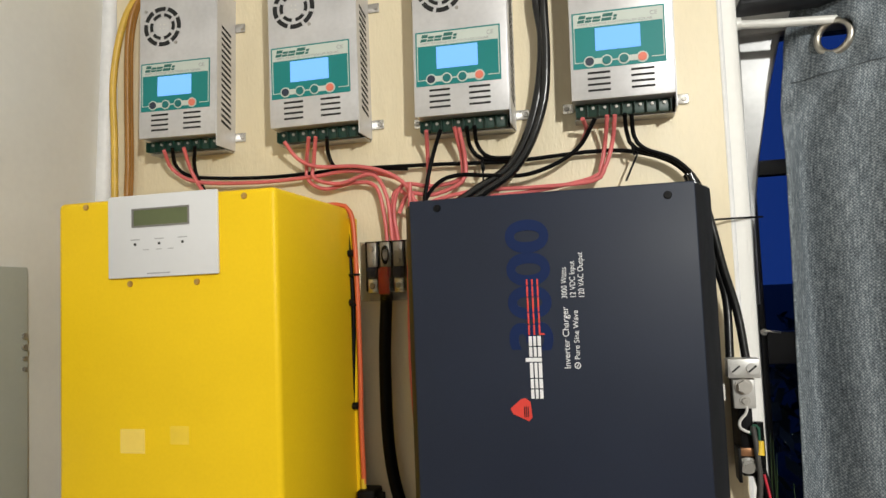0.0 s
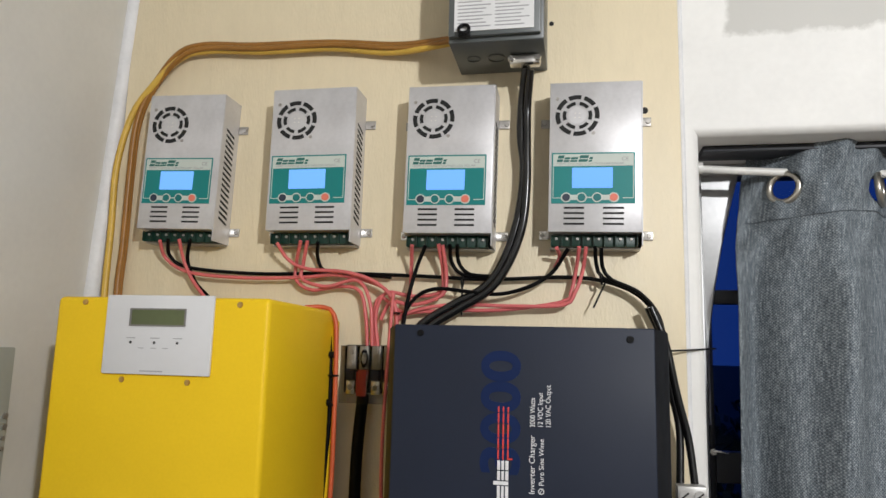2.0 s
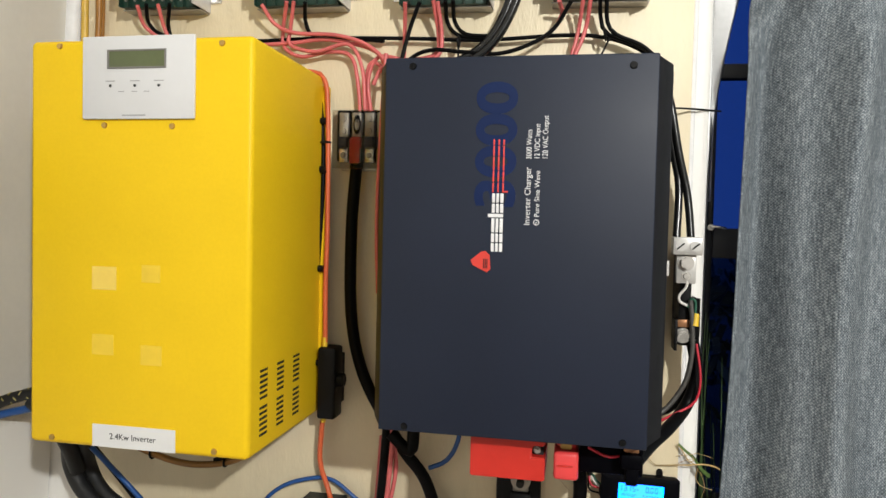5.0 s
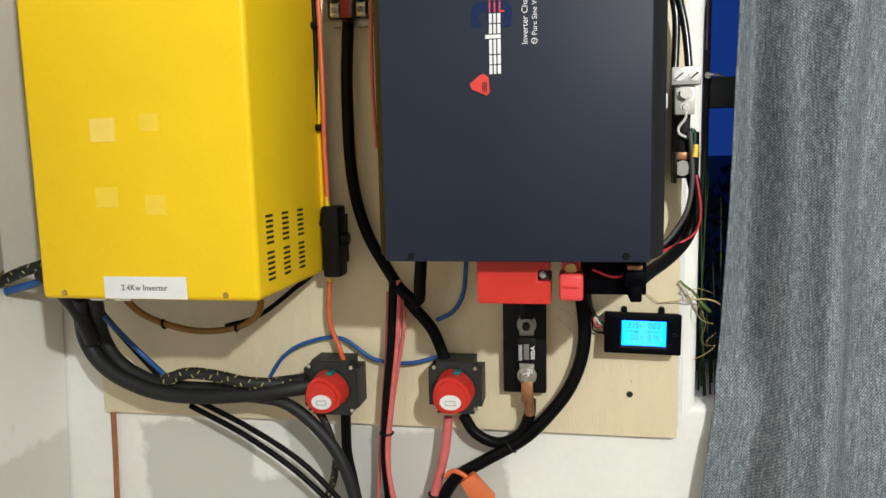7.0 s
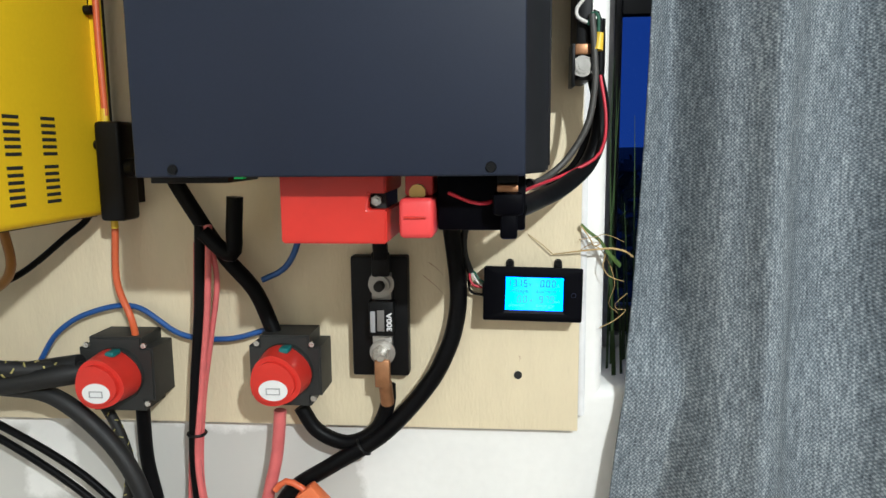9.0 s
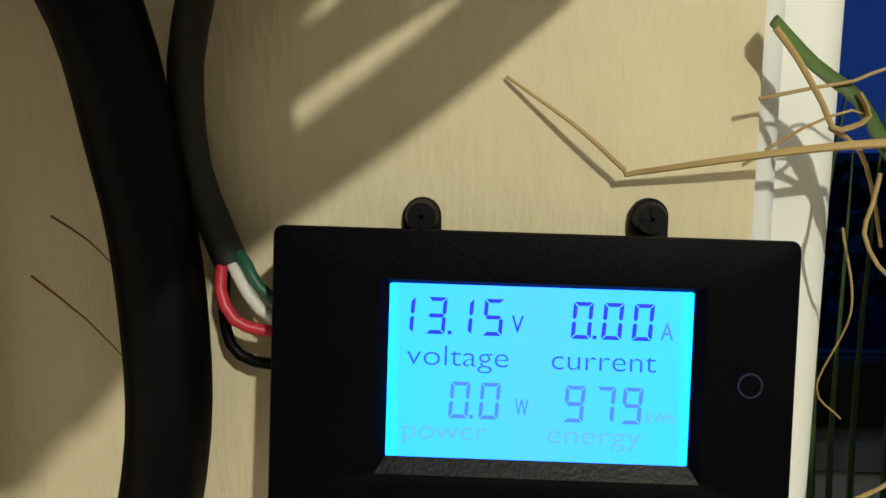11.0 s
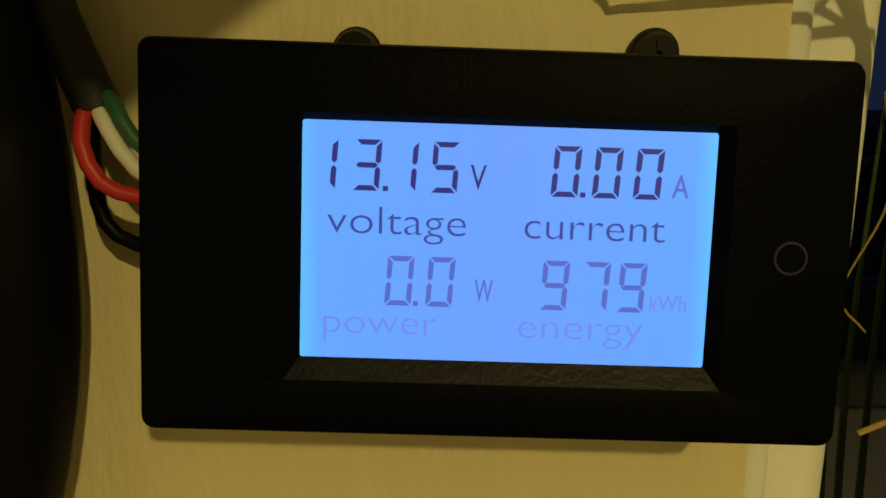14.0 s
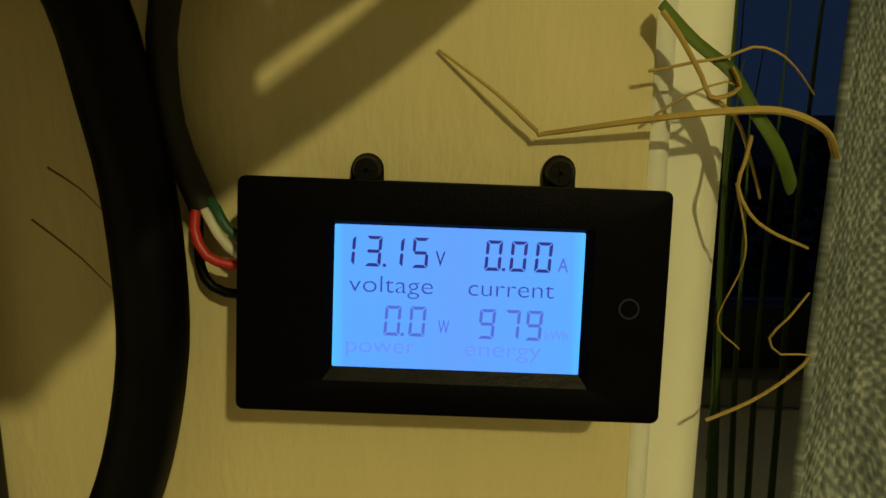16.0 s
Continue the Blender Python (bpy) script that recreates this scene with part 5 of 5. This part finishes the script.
cable("wire", [(-.135, .865, 1.636), (-.132, .884, 1.603), (-.135, .884, 1.58), (-.168, .884, 1.574), (-.204, .884, 1.578), (-.216, .884, 1.551), (-.212, .884, 1.512)], 0.0024, M_RED, "pink-red wire from a charge controller", 'controller wires')
cable("wire", [(-.13, .865, 1.635), (-.127, .878, 1.602), (-.131, .878, 1.576), (-.166, .878, 1.563), (-.195, .878, 1.566), (-.208, .878, 1.544)], 0.0024, M_RED, "pink-red wire from a charge controller", 'controller wires')
cable("wire", [(.007, .865, 1.631), (.01, .884, 1.623), (.004, .884, 1.609)], 0.0024, M_RED, "pink-red wire from a charge controller", 'controller wires')
cable("wire", [(.033, .865, 1.632), (.029, .884, 1.606), (.023, .884, 1.58), (.013, .884, 1.569), (-.055, .884, 1.559), (-.124, .884, 1.557), (-.174, .884, 1.553), (-.189, .884, 1.542), (-.193, .884, 1.503)], 0.0024, M_RED, "pink-red wire from a charge controller", 'controller wires')
cable("wire", [(.041, .865, 1.632), (.037, .88, 1.606), (.028, .88, 1.58), (.014, .88, 1.565), (-.048, .88, 1.563), (-.117, .88, 1.564), (-.166, .88, 1.556), (-.187, .88, 1.545)], 0.0024, M_RED, "pink-red wire from a charge controller", 'controller wires')
cable("wire", [(-.498, .865, 1.644), (-.508, .888, 1.626), (-.478, .888, 1.61), (-.381, .888, 1.602), (-.274, .888, 1.603), (-.17, .888, 1.6), (-.077, .888, 1.596), (.012, .888, 1.599), (.059, .888, 1.595), (.098, .888, 1.58), (.119, .888, 1.555), (.129, .888, 1.516)], 0.0024, M_RUBBER, "black wire from a charge controller", 'controller wires')
cable("wire", [(-.466, .865, 1.644), (-.48, .886, 1.619), (-.465, .886, 1.589), (-.442, .886, 1.567), (-.422, .886, 1.538)], 0.0024, M_RUBBER, "black wire from a charge controller", 'controller wires')
cable("wire", [(-.29, .865, 1.639), (-.298, .889, 1.622), (-.286, .889, 1.605), (-.244, .889, 1.602), (-.199, .889, 1.598)], 0.0024, M_RUBBER, "black wire from a charge controller", 'controller wires')
cable("wire", [(-.151, .865, 1.635), (-.163, .872, 1.608), (-.172, .872, 1.573), (-.177, .872, 1.541), (-.179, .872, 1.517)], 0.0024, M_RUBBER, "black wire from a charge controller", 'controller wires')
cable("wire", [(-.121, .865, 1.635), (-.122, .886, 1.617), (-.109, .886, 1.602), (-.077, .886, 1.597)], 0.0024, M_RUBBER, "black wire from a charge controller", 'controller wires')
cable("wire", [(-.112, .865, 1.635), (-.113, .884, 1.617), (-.099, .884, 1.602), (-.063, .884, 1.599)], 0.0024, M_RUBBER, "black wire from a charge controller", 'controller wires')
cable("wire", [(.02, .865, 1.63), (.002, .876, 1.604), (-.024, .876, 1.587), (-.061, .876, 1.577), (-.103, .876, 1.58), (-.135, .876, 1.583), (-.159, .876, 1.576), (-.176, .876, 1.555), (-.18, .876, 1.531)], 0.0024, M_RUBBER, "black wire from a charge controller", 'controller wires')
cable("wire", [(.051, .865, 1.632), (.053, .88, 1.613), (.061, .88, 1.597), (.099, .88, 1.581), (.118, .88, 1.56), (.13, .88, 1.516)], 0.0024, M_RUBBER, "black wire from a charge controller", 'controller wires')
cable("wire", [(.058, .865, 1.631), (.06, .876, 1.609), (.07, .876, 1.595), (.101, .876, 1.58), (.123, .876, 1.551), (.13, .876, 1.503)], 0.0024, M_RUBBER, "black wire from a charge controller", 'controller wires')
cable("cable", [(.11, .872, 1.563), (.126, .872, 1.522), (.133, .872, 1.471), (.141, .872, 1.428), (.139, .862, 1.362)], 0.0043, M_GLOSSY, "glossy black cable running down to the aluminium lug")
cable("cable", [(.113, .868, 1.563), (.128, .868, 1.522), (.139, .868, 1.466), (.15, .868, 1.417), (.155, .862, 1.363)], 0.0043, M_GLOSSY, "glossy black cable running down to the aluminium lug")
cable("cable_tie", [(.063, .878, 1.592), (.049, .878, 1.562)], 0.0011, M_BLACK, "loose tail of a black cable tie")
cable("cable_tie", [(-.107, .878, 1.597), (-.107, .878, 1.551)], 0.0011, M_BLACK, "loose tail of a black cable tie")
cable("cable_tie", [(.13, .875, 1.514), (.157, .895, 1.516), (.192, .93, 1.519)], 0.0011, M_BLACK, "black cable tie pulled to the window edge")
cable("cable", [(-.227, .88, 1.455), (-.232, .88, 1.371), (-.23, .88, 1.27), (-.215, .88, 1.202), (-.185, .88, 1.146), (-.161, .88, 1.11), (-.136, .88, 1.08), (-.12, .88, 1.041)], 0.0072, M_RUBBER, "thick black cable from the fuse block to the switch")
cable("wire", [(-.3, .86, 1.557), (-.279, .868, 1.558), (-.265, .868, 1.549), (-.26, .868, 1.51), (-.258, .868, 1.376), (-.259, .868, 1.309), (-.258, .868, 1.237)], 0.0029, M_ORANGE, "orange-red wire down the side of the yellow inverter")
cable("wire", [(-.265, .882, 1.137), (-.267, .882, 1.088), (-.256, .882, 1.054), (-.246, .87, 1.038)], 0.0032, M_ORANGE, "orange wire from the breaker to the battery switch")
cable("wire", [(-.273, .872, 1.551), (-.266, .872, 1.444), (-.271, .872, 1.321), (-.276, .872, 1.212), (-.279, .872, 1.156), (-.309, .872, 1.128), (-.357, .872, 1.094), (-.402, .872, 1.08)], 0.003, M_RUBBER, "thin black wire tied along the yellow inverter")
cable("wire", [(-.188, .86, 1.576), (-.193, .86, 1.476), (-.195, .86, 1.378), (-.192, .86, 1.299)], 0.0022, M_RED, "thin red wire beside the dark inverter")
cable("wire", [(-.093, .885, 1.163), (-.097, .885, 1.125), (-.11, .885, 1.101), (-.131, .885, 1.09)], 0.0028, M_BLUEW, "blue wire dropping behind the dark inverter")
cable("wire", [(-.132, .89, 1.042), (-.169, .89, 1.033), (-.213, .89, 1.037), (-.256, .89, 1.063), (-.302, .89, 1.056), (-.334, .89, 1.037), (-.354, .89, 1.009)], 0.0026, M_BLUEW, "blue wire looping between the battery switches")
cable("cable", [(-0.18, 0.872, 1.141), (-0.185, 0.872, 1.064), (-0.193, 0.872, 0.992), (-0.198, 0.872, 0.918), (-0.193, 0.872, 0.844), (-0.1896, 0.872, 0.7841), (-0.1871, 0.872, 0.7241), (-0.1857, 0.872, 0.6541), (-0.1853, 0.872, 0.45)], 0.0058, M_RUBBER, "flat black cable hanging down the wall")
cable("cable", [(-0.171, 0.868, 1.142), (-0.177, 0.868, 1.065), (-0.186, 0.868, 0.994), (-0.194, 0.868, 0.92), (-0.186, 0.868, 0.846), (-0.1805, 0.868, 0.7863), (-0.1766, 0.868, 0.7263), (-0.1744, 0.868, 0.6563), (-0.1737, 0.868, 0.45)], 0.003, M_RED, "red wire tied to a black cable")
cable("cable", [(-0.175, 0.87, 1.141), (-0.169, 0.874, 1.092), (-0.178, 0.874, 1.035), (-0.188, 0.874, 0.977), (-0.194, 0.874, 0.903), (-0.185, 0.874, 0.843), (-0.1774, 0.874, 0.7837), (-0.1721, 0.874, 0.7237), (-0.169, 0.874, 0.6537), (-0.1681, 0.874, 0.45)], 0.0026, M_RED, "red wire tied to a black cable")
cable("cable", [(-0.19, 0.882, 1.125), (-0.196, 0.882, 1.032), (-0.205, 0.882, 0.944), (-0.212, 0.882, 0.851), (-0.2158, 0.882, 0.7912), (-0.2185, 0.882, 0.7312), (-0.2201, 0.882, 0.6612), (-0.2206, 0.882, 0.45)], 0.0022, M_RED, "thin red wire behind a black cable")
cable("cable", [(-.143, .86, 1.167), (-.145, .86, 1.143), (-.149, .86, 1.117), (-.173, .86, 1.136)], 0.0072, M_RUBBER, "short thick black cable end under the dark inverter")
cable("cable", [(-.549, .8, 1.13), (-.578, .84, 1.067), (-.55, .84, 1.028), (-.495, .84, 1.003), (-.435, .84, .997), (-.366, .84, 1.002), (-.314, .84, 1.01), (-.283, .85, 1.013)], 0.01, M_LOOM, "thick black cable harness sweeping to the battery switch")
cable("cable", [(-.53, .8, 1.13), (-.561, .85, 1.068), (-.537, .85, 1.032), (-.487, .85, 1.009), (-.424, .85, 1.004), (-.363, .85, 1.009), (-.288, .85, 1.02)], 0.0085, M_LOOM, "thick black cable harness sweeping to the battery switch")
braid([(-.467, .832, 1.019), (-.435, .832, 1.029), (-.398, .832, 1.027), (-.354, .832, 1.02), (-.296, .85, 1.014)], 0.0074, "black and yellow braided sleeve on the harness")
cable("cable", [(-0.371, 0.85, 0.997), (-0.319, 0.85, 0.99), (-0.277, 0.85, 0.959), (-0.247, 0.85, 0.917), (-0.229, 0.85, 0.859), (-0.2139, 0.85, 0.8017), (-0.2032, 0.85, 0.7417), (-0.197, 0.85, 0.6717), (-0.1952, 0.85, 0.45)], 0.0078, M_LOOM, "thick black cable curving down the wall")
cable("cable", [(-0.458, 0.87, 0.973), (-0.385, 0.87, 0.937), (-0.318, 0.87, 0.893), (-0.267, 0.87, 0.847), (-0.2291, 0.87, 0.8068), (-0.2024, 0.87, 0.7468), (-0.1868, 0.87, 0.6768), (-0.1823, 0.87, 0.45)], 0.0036, M_RUBBER, "thin black twin cable sagging down the wall")
cable("cable", [(-0.452, 0.872, 0.981), (-0.378, 0.872, 0.946), (-0.310, 0.872, 0.904), (-0.257, 0.872, 0.852), (-0.2233, 0.872, 0.8054), (-0.1973, 0.872, 0.7454), (-0.1822, 0.872, 0.6754), (-0.1779, 0.872, 0.45)], 0.0036, M_RUBBER, "thin black twin cable sagging down the wall")
cable("cable", [(-0.25, 0.88, 0.972), (-0.252, 0.885, 0.917), (-0.246, 0.885, 0.88), (-0.239, 0.885, 0.84), (-0.2302, 0.885, 0.7809), (-0.224, 0.885, 0.7209), (-0.2204, 0.885, 0.6509), (-0.2193, 0.885, 0.45)], 0.0066, M_RUBBER, "black cable leaving the battery switch downwards")
braid([(-0.294, 0.875, 0.987), (-0.275, 0.875, 0.954), (-0.264, 0.875, 0.914), (-0.27, 0.875, 0.875), (-0.284, 0.875, 0.842), (-0.3039, 0.875, 0.7868), (-0.318, 0.875, 0.7268), (-0.3262, 0.875, 0.6568), (-0.3285, 0.875, 0.45)], 0.0048, "black and yellow braided sleeve hanging down")
cable("wire", [(-.536, .82, 1.102), (-.522, .86, 1.05), (-.48, .86, 1.012)], 0.0032, M_BLUEW, "dark blue wire under the yellow inverter")
cable("wire", [(-.54, .82, 1.109), (-.531, .865, 1.05), (-.496, .865, 1.013)], 0.0036, M_RUBBER, "black wire beside a blue one")
braid([(-0.66, 0.80, 1.146), (-0.623, 0.8, 1.161), (-0.575, 0.80, 1.168), (-0.548, 0.80, 1.128)], 0.007, "black and yellow braided sleeve out of the side wall")
cable("cable", [(-0.66, 0.81, 1.133), (-0.626, 0.81, 1.142), (-0.585, 0.81, 1.149), (-0.54, 0.82, 1.12)], 0.005, M_BLUEW, "blue cable out of the side wall")
cable("cable", [(-0.60, 0.80, 1.160), (-0.576, 0.80, 1.140), (-0.560, 0.81, 1.108), (-0.568, 0.838, 1.066)], 0.01, M_LOOM, "thick black sleeve under the yellow inverter")
cable("cable", [(-0.603, 0.905, 1.001), (-0.597, 0.905, 0.965), (-0.599, 0.905, 0.883), (-0.603, 0.905, 0.798), (-0.6054, 0.905, 0.7381), (-0.6071, 0.905, 0.6781), (-0.6081, 0.905, 0.6081), (-0.6084, 0.905, 0.45)], 0.0036, M_RUST, "rusty orange cable running down the wall")
cable("cable", [(-.532, .835, 1.147), (-.518, .855, 1.106), (-.493, .87, 1.084), (-.438, .87, 1.073), (-.383, .87, 1.08), (-.345, .850, 1.105), (-.334, .83, 1.147)], 0.0042, M_BRNW, "amber cable looping under the yellow inverter")
cable("cable", [(-0.118, 0.88, 0.969), (-0.123, 0.88, 0.926), (-0.132, 0.88, 0.889), (-0.142, 0.88, 0.849), (-0.1544, 0.88, 0.7908), (-0.1631, 0.88, 0.7308), (-0.1682, 0.88, 0.6608), (-0.1696, 0.88, 0.45)], 0.0058, M_RED, "red cable leaving the battery switch downwards")
cable("cable", [(-.1, .885, .971), (-.085, .885, .948), (-.057, .885, .937), (-.031, .885, .949), (-.019, .885, .974), (-.018, .885, .994)], 0.0072, M_RUBBER, "thick black cable from the switch to the fuse lug")
cable("cable", [(0.036, 0.80, 1.178), (0.0395, 0.872, 1.150), (0.0435, 0.887, 1.115), (0.0465, 0.888, 1.084), (0.0450, 0.888, 1.058), (0.037, 0.886, 1.028), (0.018, 0.884, 0.993), (-0.022, 0.88, 0.949), (-0.071, 0.88, 0.917), (-0.11, 0.88, 0.89), (-0.133, 0.88, 0.85), (-0.1584, 0.88, 0.798), (-0.1764, 0.88, 0.738), (-0.1868, 0.88, 0.668), (-0.1898, 0.88, 0.45)], 0.0078, M_RUBBER, "thick black battery cable from the dark inverter")
cable("cable", [(-0.0215, 0.84, 1.188), (-0.0212, 0.862, 1.156), (-0.0208, 0.870, 1.136), (-0.0200, 0.872, 1.112)], 0.0066, M_RUBBER, "short black cable above the fuse")
cable("wire", [(-.121, .865, .898), (-.111, .865, .907), (-.096, .865, .901), (-.083, .865, .884), (-.063, .865, .856)], 0.003, M_ORANGE, "orange lead of a loose connector")
cable("cable", [(.095, .742, 1.167), (.112, .785, 1.170), (.132, .82, 1.177), (.152, .852, 1.191), (.162, .858, 1.213), (.164, .86, 1.238), (.158, .858, 1.265)], 0.0068, M_RUBBER, "thick black cable curving up to the bolt")
cable("cable", [(.104, .80, 1.18), (.119, .868, 1.176), (.143, .868, 1.189), (.157, .868, 1.219), (.163, .868, 1.263), (.163, .868, 1.308)], 0.0042, M_RUBBER, "black cable curving up beside the wall")
cable("wire", [(.05, .732, 1.178), (.07, .731, 1.171), (.09, .745, 1.175), (.113, .81, 1.179), (.135, .835, 1.186), (.157, .842, 1.197), (.1645, .842, 1.210), (.1655, .843, 1.232), (.161, .846, 1.262)], 0.0013, M_CRIMSON, "thin pink wire over the black cable")
cable("wire", [(0.1455, 0.8425, 1.333), (0.149, 0.843, 1.3265), (0.1475, 0.844, 1.320), (0.142, 0.845, 1.313), (0.1425, 0.845, 1.306), (0.150, 0.846, 1.302)], 0.0015, M_WHITEW, "white wire curling out of the lug's lower screw")
cable("wire", [(0.151, 0.846, 1.300), (0.154, 0.845, 1.309), (0.1585, 0.845, 1.306), (0.1585, 0.846, 1.292)], 0.0013, M_GREENW, "green wire bent over at the connector")
cable("wire", [(0.152, 0.848, 1.300), (0.156, 0.849, 1.3115), (0.1605, 0.849, 1.305), (0.1595, 0.848, 1.290)], 0.0011, M_RUBBER, "thin black wire bent over at the connector")
cable("cable", [(0.1535, 0.845, 1.308), (0.1555, 0.844, 1.285), (0.1565, 0.843, 1.255), (0.1515, 0.842, 1.224), (0.137, 0.840, 1.199), (0.120, 0.832, 1.184), (0.100, 0.80, 1.177)], 0.0027, M_GREYLEAD, "dull grey sheathed lead curving down from the lug")
cable("cable", [(0.064, 0.85, 1.165), (0.0585, 0.880, 1.148), (0.0520, 0.889, 1.132), (0.0518, 0.891, 1.114), (0.0575, 0.892, 1.0965)], 0.0031, M_LOOM, "dark grey sheathed lead to the power meter")
cable("wire", [(0.0585, 0.892, 1.0985), (0.0615, 0.889, 1.0965), (0.064, 0.888, 1.0925), (0.0715, 0.888, 1.0865)], 0.0011, M_GREENW, "thin green meter wire", "meter wires")
cable("wire", [(0.058, 0.891, 1.0965), (0.0605, 0.8885, 1.0935), (0.0640, 0.888, 1.0885), (0.0715, 0.888, 1.0835)], 0.0011, M_WHITEW, "thin white meter wire", "meter wires")
cable("wire", [(0.0565, 0.891, 1.0975), (0.0568, 0.888, 1.092), (0.0595, 0.887, 1.0868), (0.0645, 0.8875, 1.0848), (0.0715, 0.889, 1.0838)], 0.0011, M_CRIMSON, "thin red meter wire", "meter wires")
cable("wire", [(0.0562, 0.893, 1.097), (0.0555, 0.893, 1.087), (0.0565, 0.893, 1.0805), (0.061, 0.893, 1.0772), (0.0715, 0.892, 1.0765)], 0.0011, M_RUBBER, "thin black meter wire", "meter wires")

# loose orange connector
plug = thing("connector", (-0.075, 0.865, 0.85), "orange plastic connector hanging loose on its lead", "connector")
bm = box(-0.010, 0.010, -0.007, 0.007, -0.040, 0.0, r=0.002)
for v in bm.verts:
    v.co.x *= 1 + 0.35 * min(1, -v.co.z / 0.02)
bmesh.ops.transform(bm, matrix=pose(-0.094, 0.865, 0.900, 0, -38, 0), verts=bm.verts)
part("shell", bm, M_PLUGO, plug)
part("mouth", box(-0.0085, 0.0085, -0.005, 0.005, -0.043, -0.0402, r=0.001, m=pose(-0.094, 0.865, 0.900, 0, -38, 0)), M_BRNW, plug)

# black ties that bundle cables
for x, y, z, r, tilt in ((0.058, 0.879, 1.596, 0.006, 80), (-0.107, 0.879, 1.592, 0.006, 90), (-0.195, 0.872, 0.948, 0.008, 0), (-0.262, 0.868, 1.475, 0.0055, 0), (-0.264, 0.87, 1.440, 0.0055, 0), (-0.041, 0.880, 0.936, 0.0085, 50), (-0.137, 0.878, 0.868, 0.0075, 10), (-0.487, 0.87, 1.081, 0.0052, 80), (-0.386, 0.87, 1.0795, 0.0052, 90), (-0.189, 0.872, 1.552, 0.0055, 0)):
    solo("cable_tie", torus((x, y, z), r, 0.0014, pose(0, 0, 0, 0, tilt, 0), n=20, k=6), M_BLACK, "black cable tie round a bundle", "cable tie")

# ---- dry grass by the window ----
straws = [
    ([(0.108, B - 0.001, 1.1305), (0.121, 0.896, 1.121), (0.1295, 0.896, 1.1135), (0.1315, 0.896, 1.113), (0.151, 0.893, 1.116), (0.168, 0.892, 1.118), (0.182, 0.897, 1.118), (0.195, 0.905, 1.114), (0.203, 0.915, 1.108)], 0.0008),
    ([(0.154, 0.894, 1.138), (0.158, 0.894, 1.133), (0.163, 0.894, 1.125), (0.165, 0.894, 1.121), (0.168, 0.894, 1.121), (0.171, 0.894, 1.123), (0.169, 0.894, 1.127)], 0.0011),
    ([(0.152, 0.894, 1.126), (0.157, 0.894, 1.127), (0.162, 0.894, 1.128), (0.168, 0.894, 1.129), (0.173, 0.894, 1.131), (0.178, 0.894, 1.130), (0.185, 0.900, 1.127), (0.194, 0.910, 1.122)], 0.0006),
    ([(0.176, 0.898, 1.113), (0.175, 0.898, 1.107), (0.174, 0.898, 1.102), (0.177, 0.898, 1.096), (0.182, 0.898, 1.092), (0.194, 0.905, 1.087)], 0.0009),
    ([(0.173, 0.902, 1.045), (0.183, 0.902, 1.050), (0.191, 0.902, 1.056), (0.196, 0.902, 1.062), (0.189, 0.902, 1.062), (0.186, 0.902, 1.066), (0.190, 0.902, 1.071), (0.198, 0.910, 1.075)], 0.0007),
    ([(0.165, 0.895, 1.121), (0.172, 0.898, 1.117), (0.178, 0.903, 1.108), (0.184, 0.91, 1.098)], 0.0010),
    ([(0.154, 0.895, 1.117), (0.160, 0.894, 1.121), (0.168, 0.894, 1.124), (0.174, 0.897, 1.122)], 0.0005),
    ([(0.184, 0.925, 1.10), (0.190, 0.93, 1.08), (0.186, 0.935, 1.06), (0.195, 0.94, 1.05)], 0.0006),
]
for pts, r in straws:
    solo("straw", tube(pts, r * (0.4 if len(pts) == 9 else 0.7), k=7, step=0.003, r_end=r * (1.6 if len(pts) == 9 else 0.45), flat=0.7), M_STRAW, "dry curled straw poking out of the window recess", "straw", group="dry straws")
rng = random.Random(4)
for i in range(9):
    x, y = 0.189 + rng.random() * 0.026, 0.94 + rng.random() * 0.07
    lean, top = -0.03 + rng.random() * 0.035, 1.10 + rng.random() * 0.20
    pts = [(x, y, 0.986), (x + lean * 0.2, y, 0.986 + (top - 0.986) * 0.4), (x + lean * 0.6, y - 0.01, 0.986 + (top - 0.986) * 0.75), (x + lean, y - 0.02, top)]
    pts = [(max(px, 0.184), py, pz) for px, py, pz in pts]
    solo("grass_blade", tube(pts, 0.0022, k=6, step=0.02, r_end=0.0003, flat=0.4), M_DARKGRASS, "thin green grass blade in the window recess", "grass", group="grass blades")
for pts in ([(0.019, 1.104), (0.032, 1.093)], [(0.014, 1.092), (0.034, 1.073)], [(-0.096, 1.137), (-0.092, 1.133)], [(0.101, 1.018), (0.1015, 1.013)]):
    (xa, za), (xb, zb) = pts
    part("crack", tube([(xa, B, za), ((xa + xb) / 2 + 0.0008, B, (za + zb) / 2 + 0.0006), (xb, B, zb)], 0.0003, k=6, r_end=0.0001), M_COPPER, board, "dark hairline crack in the paint")
solo("grass_blade", tube([(0.154, 0.895, 1.1395), (0.162, 0.896, 1.132), (0.170, 0.896, 1.126), (0.175, 0.897, 1.119), (0.182, 0.898, 1.110), (0.191, 0.910, 1.101)], 0.0016, k=8, step=0.003, r_end=0.0026, flat=0.45), M_GRASS, "short fresh green leaf among dry straw", "grass", group="grass blades")
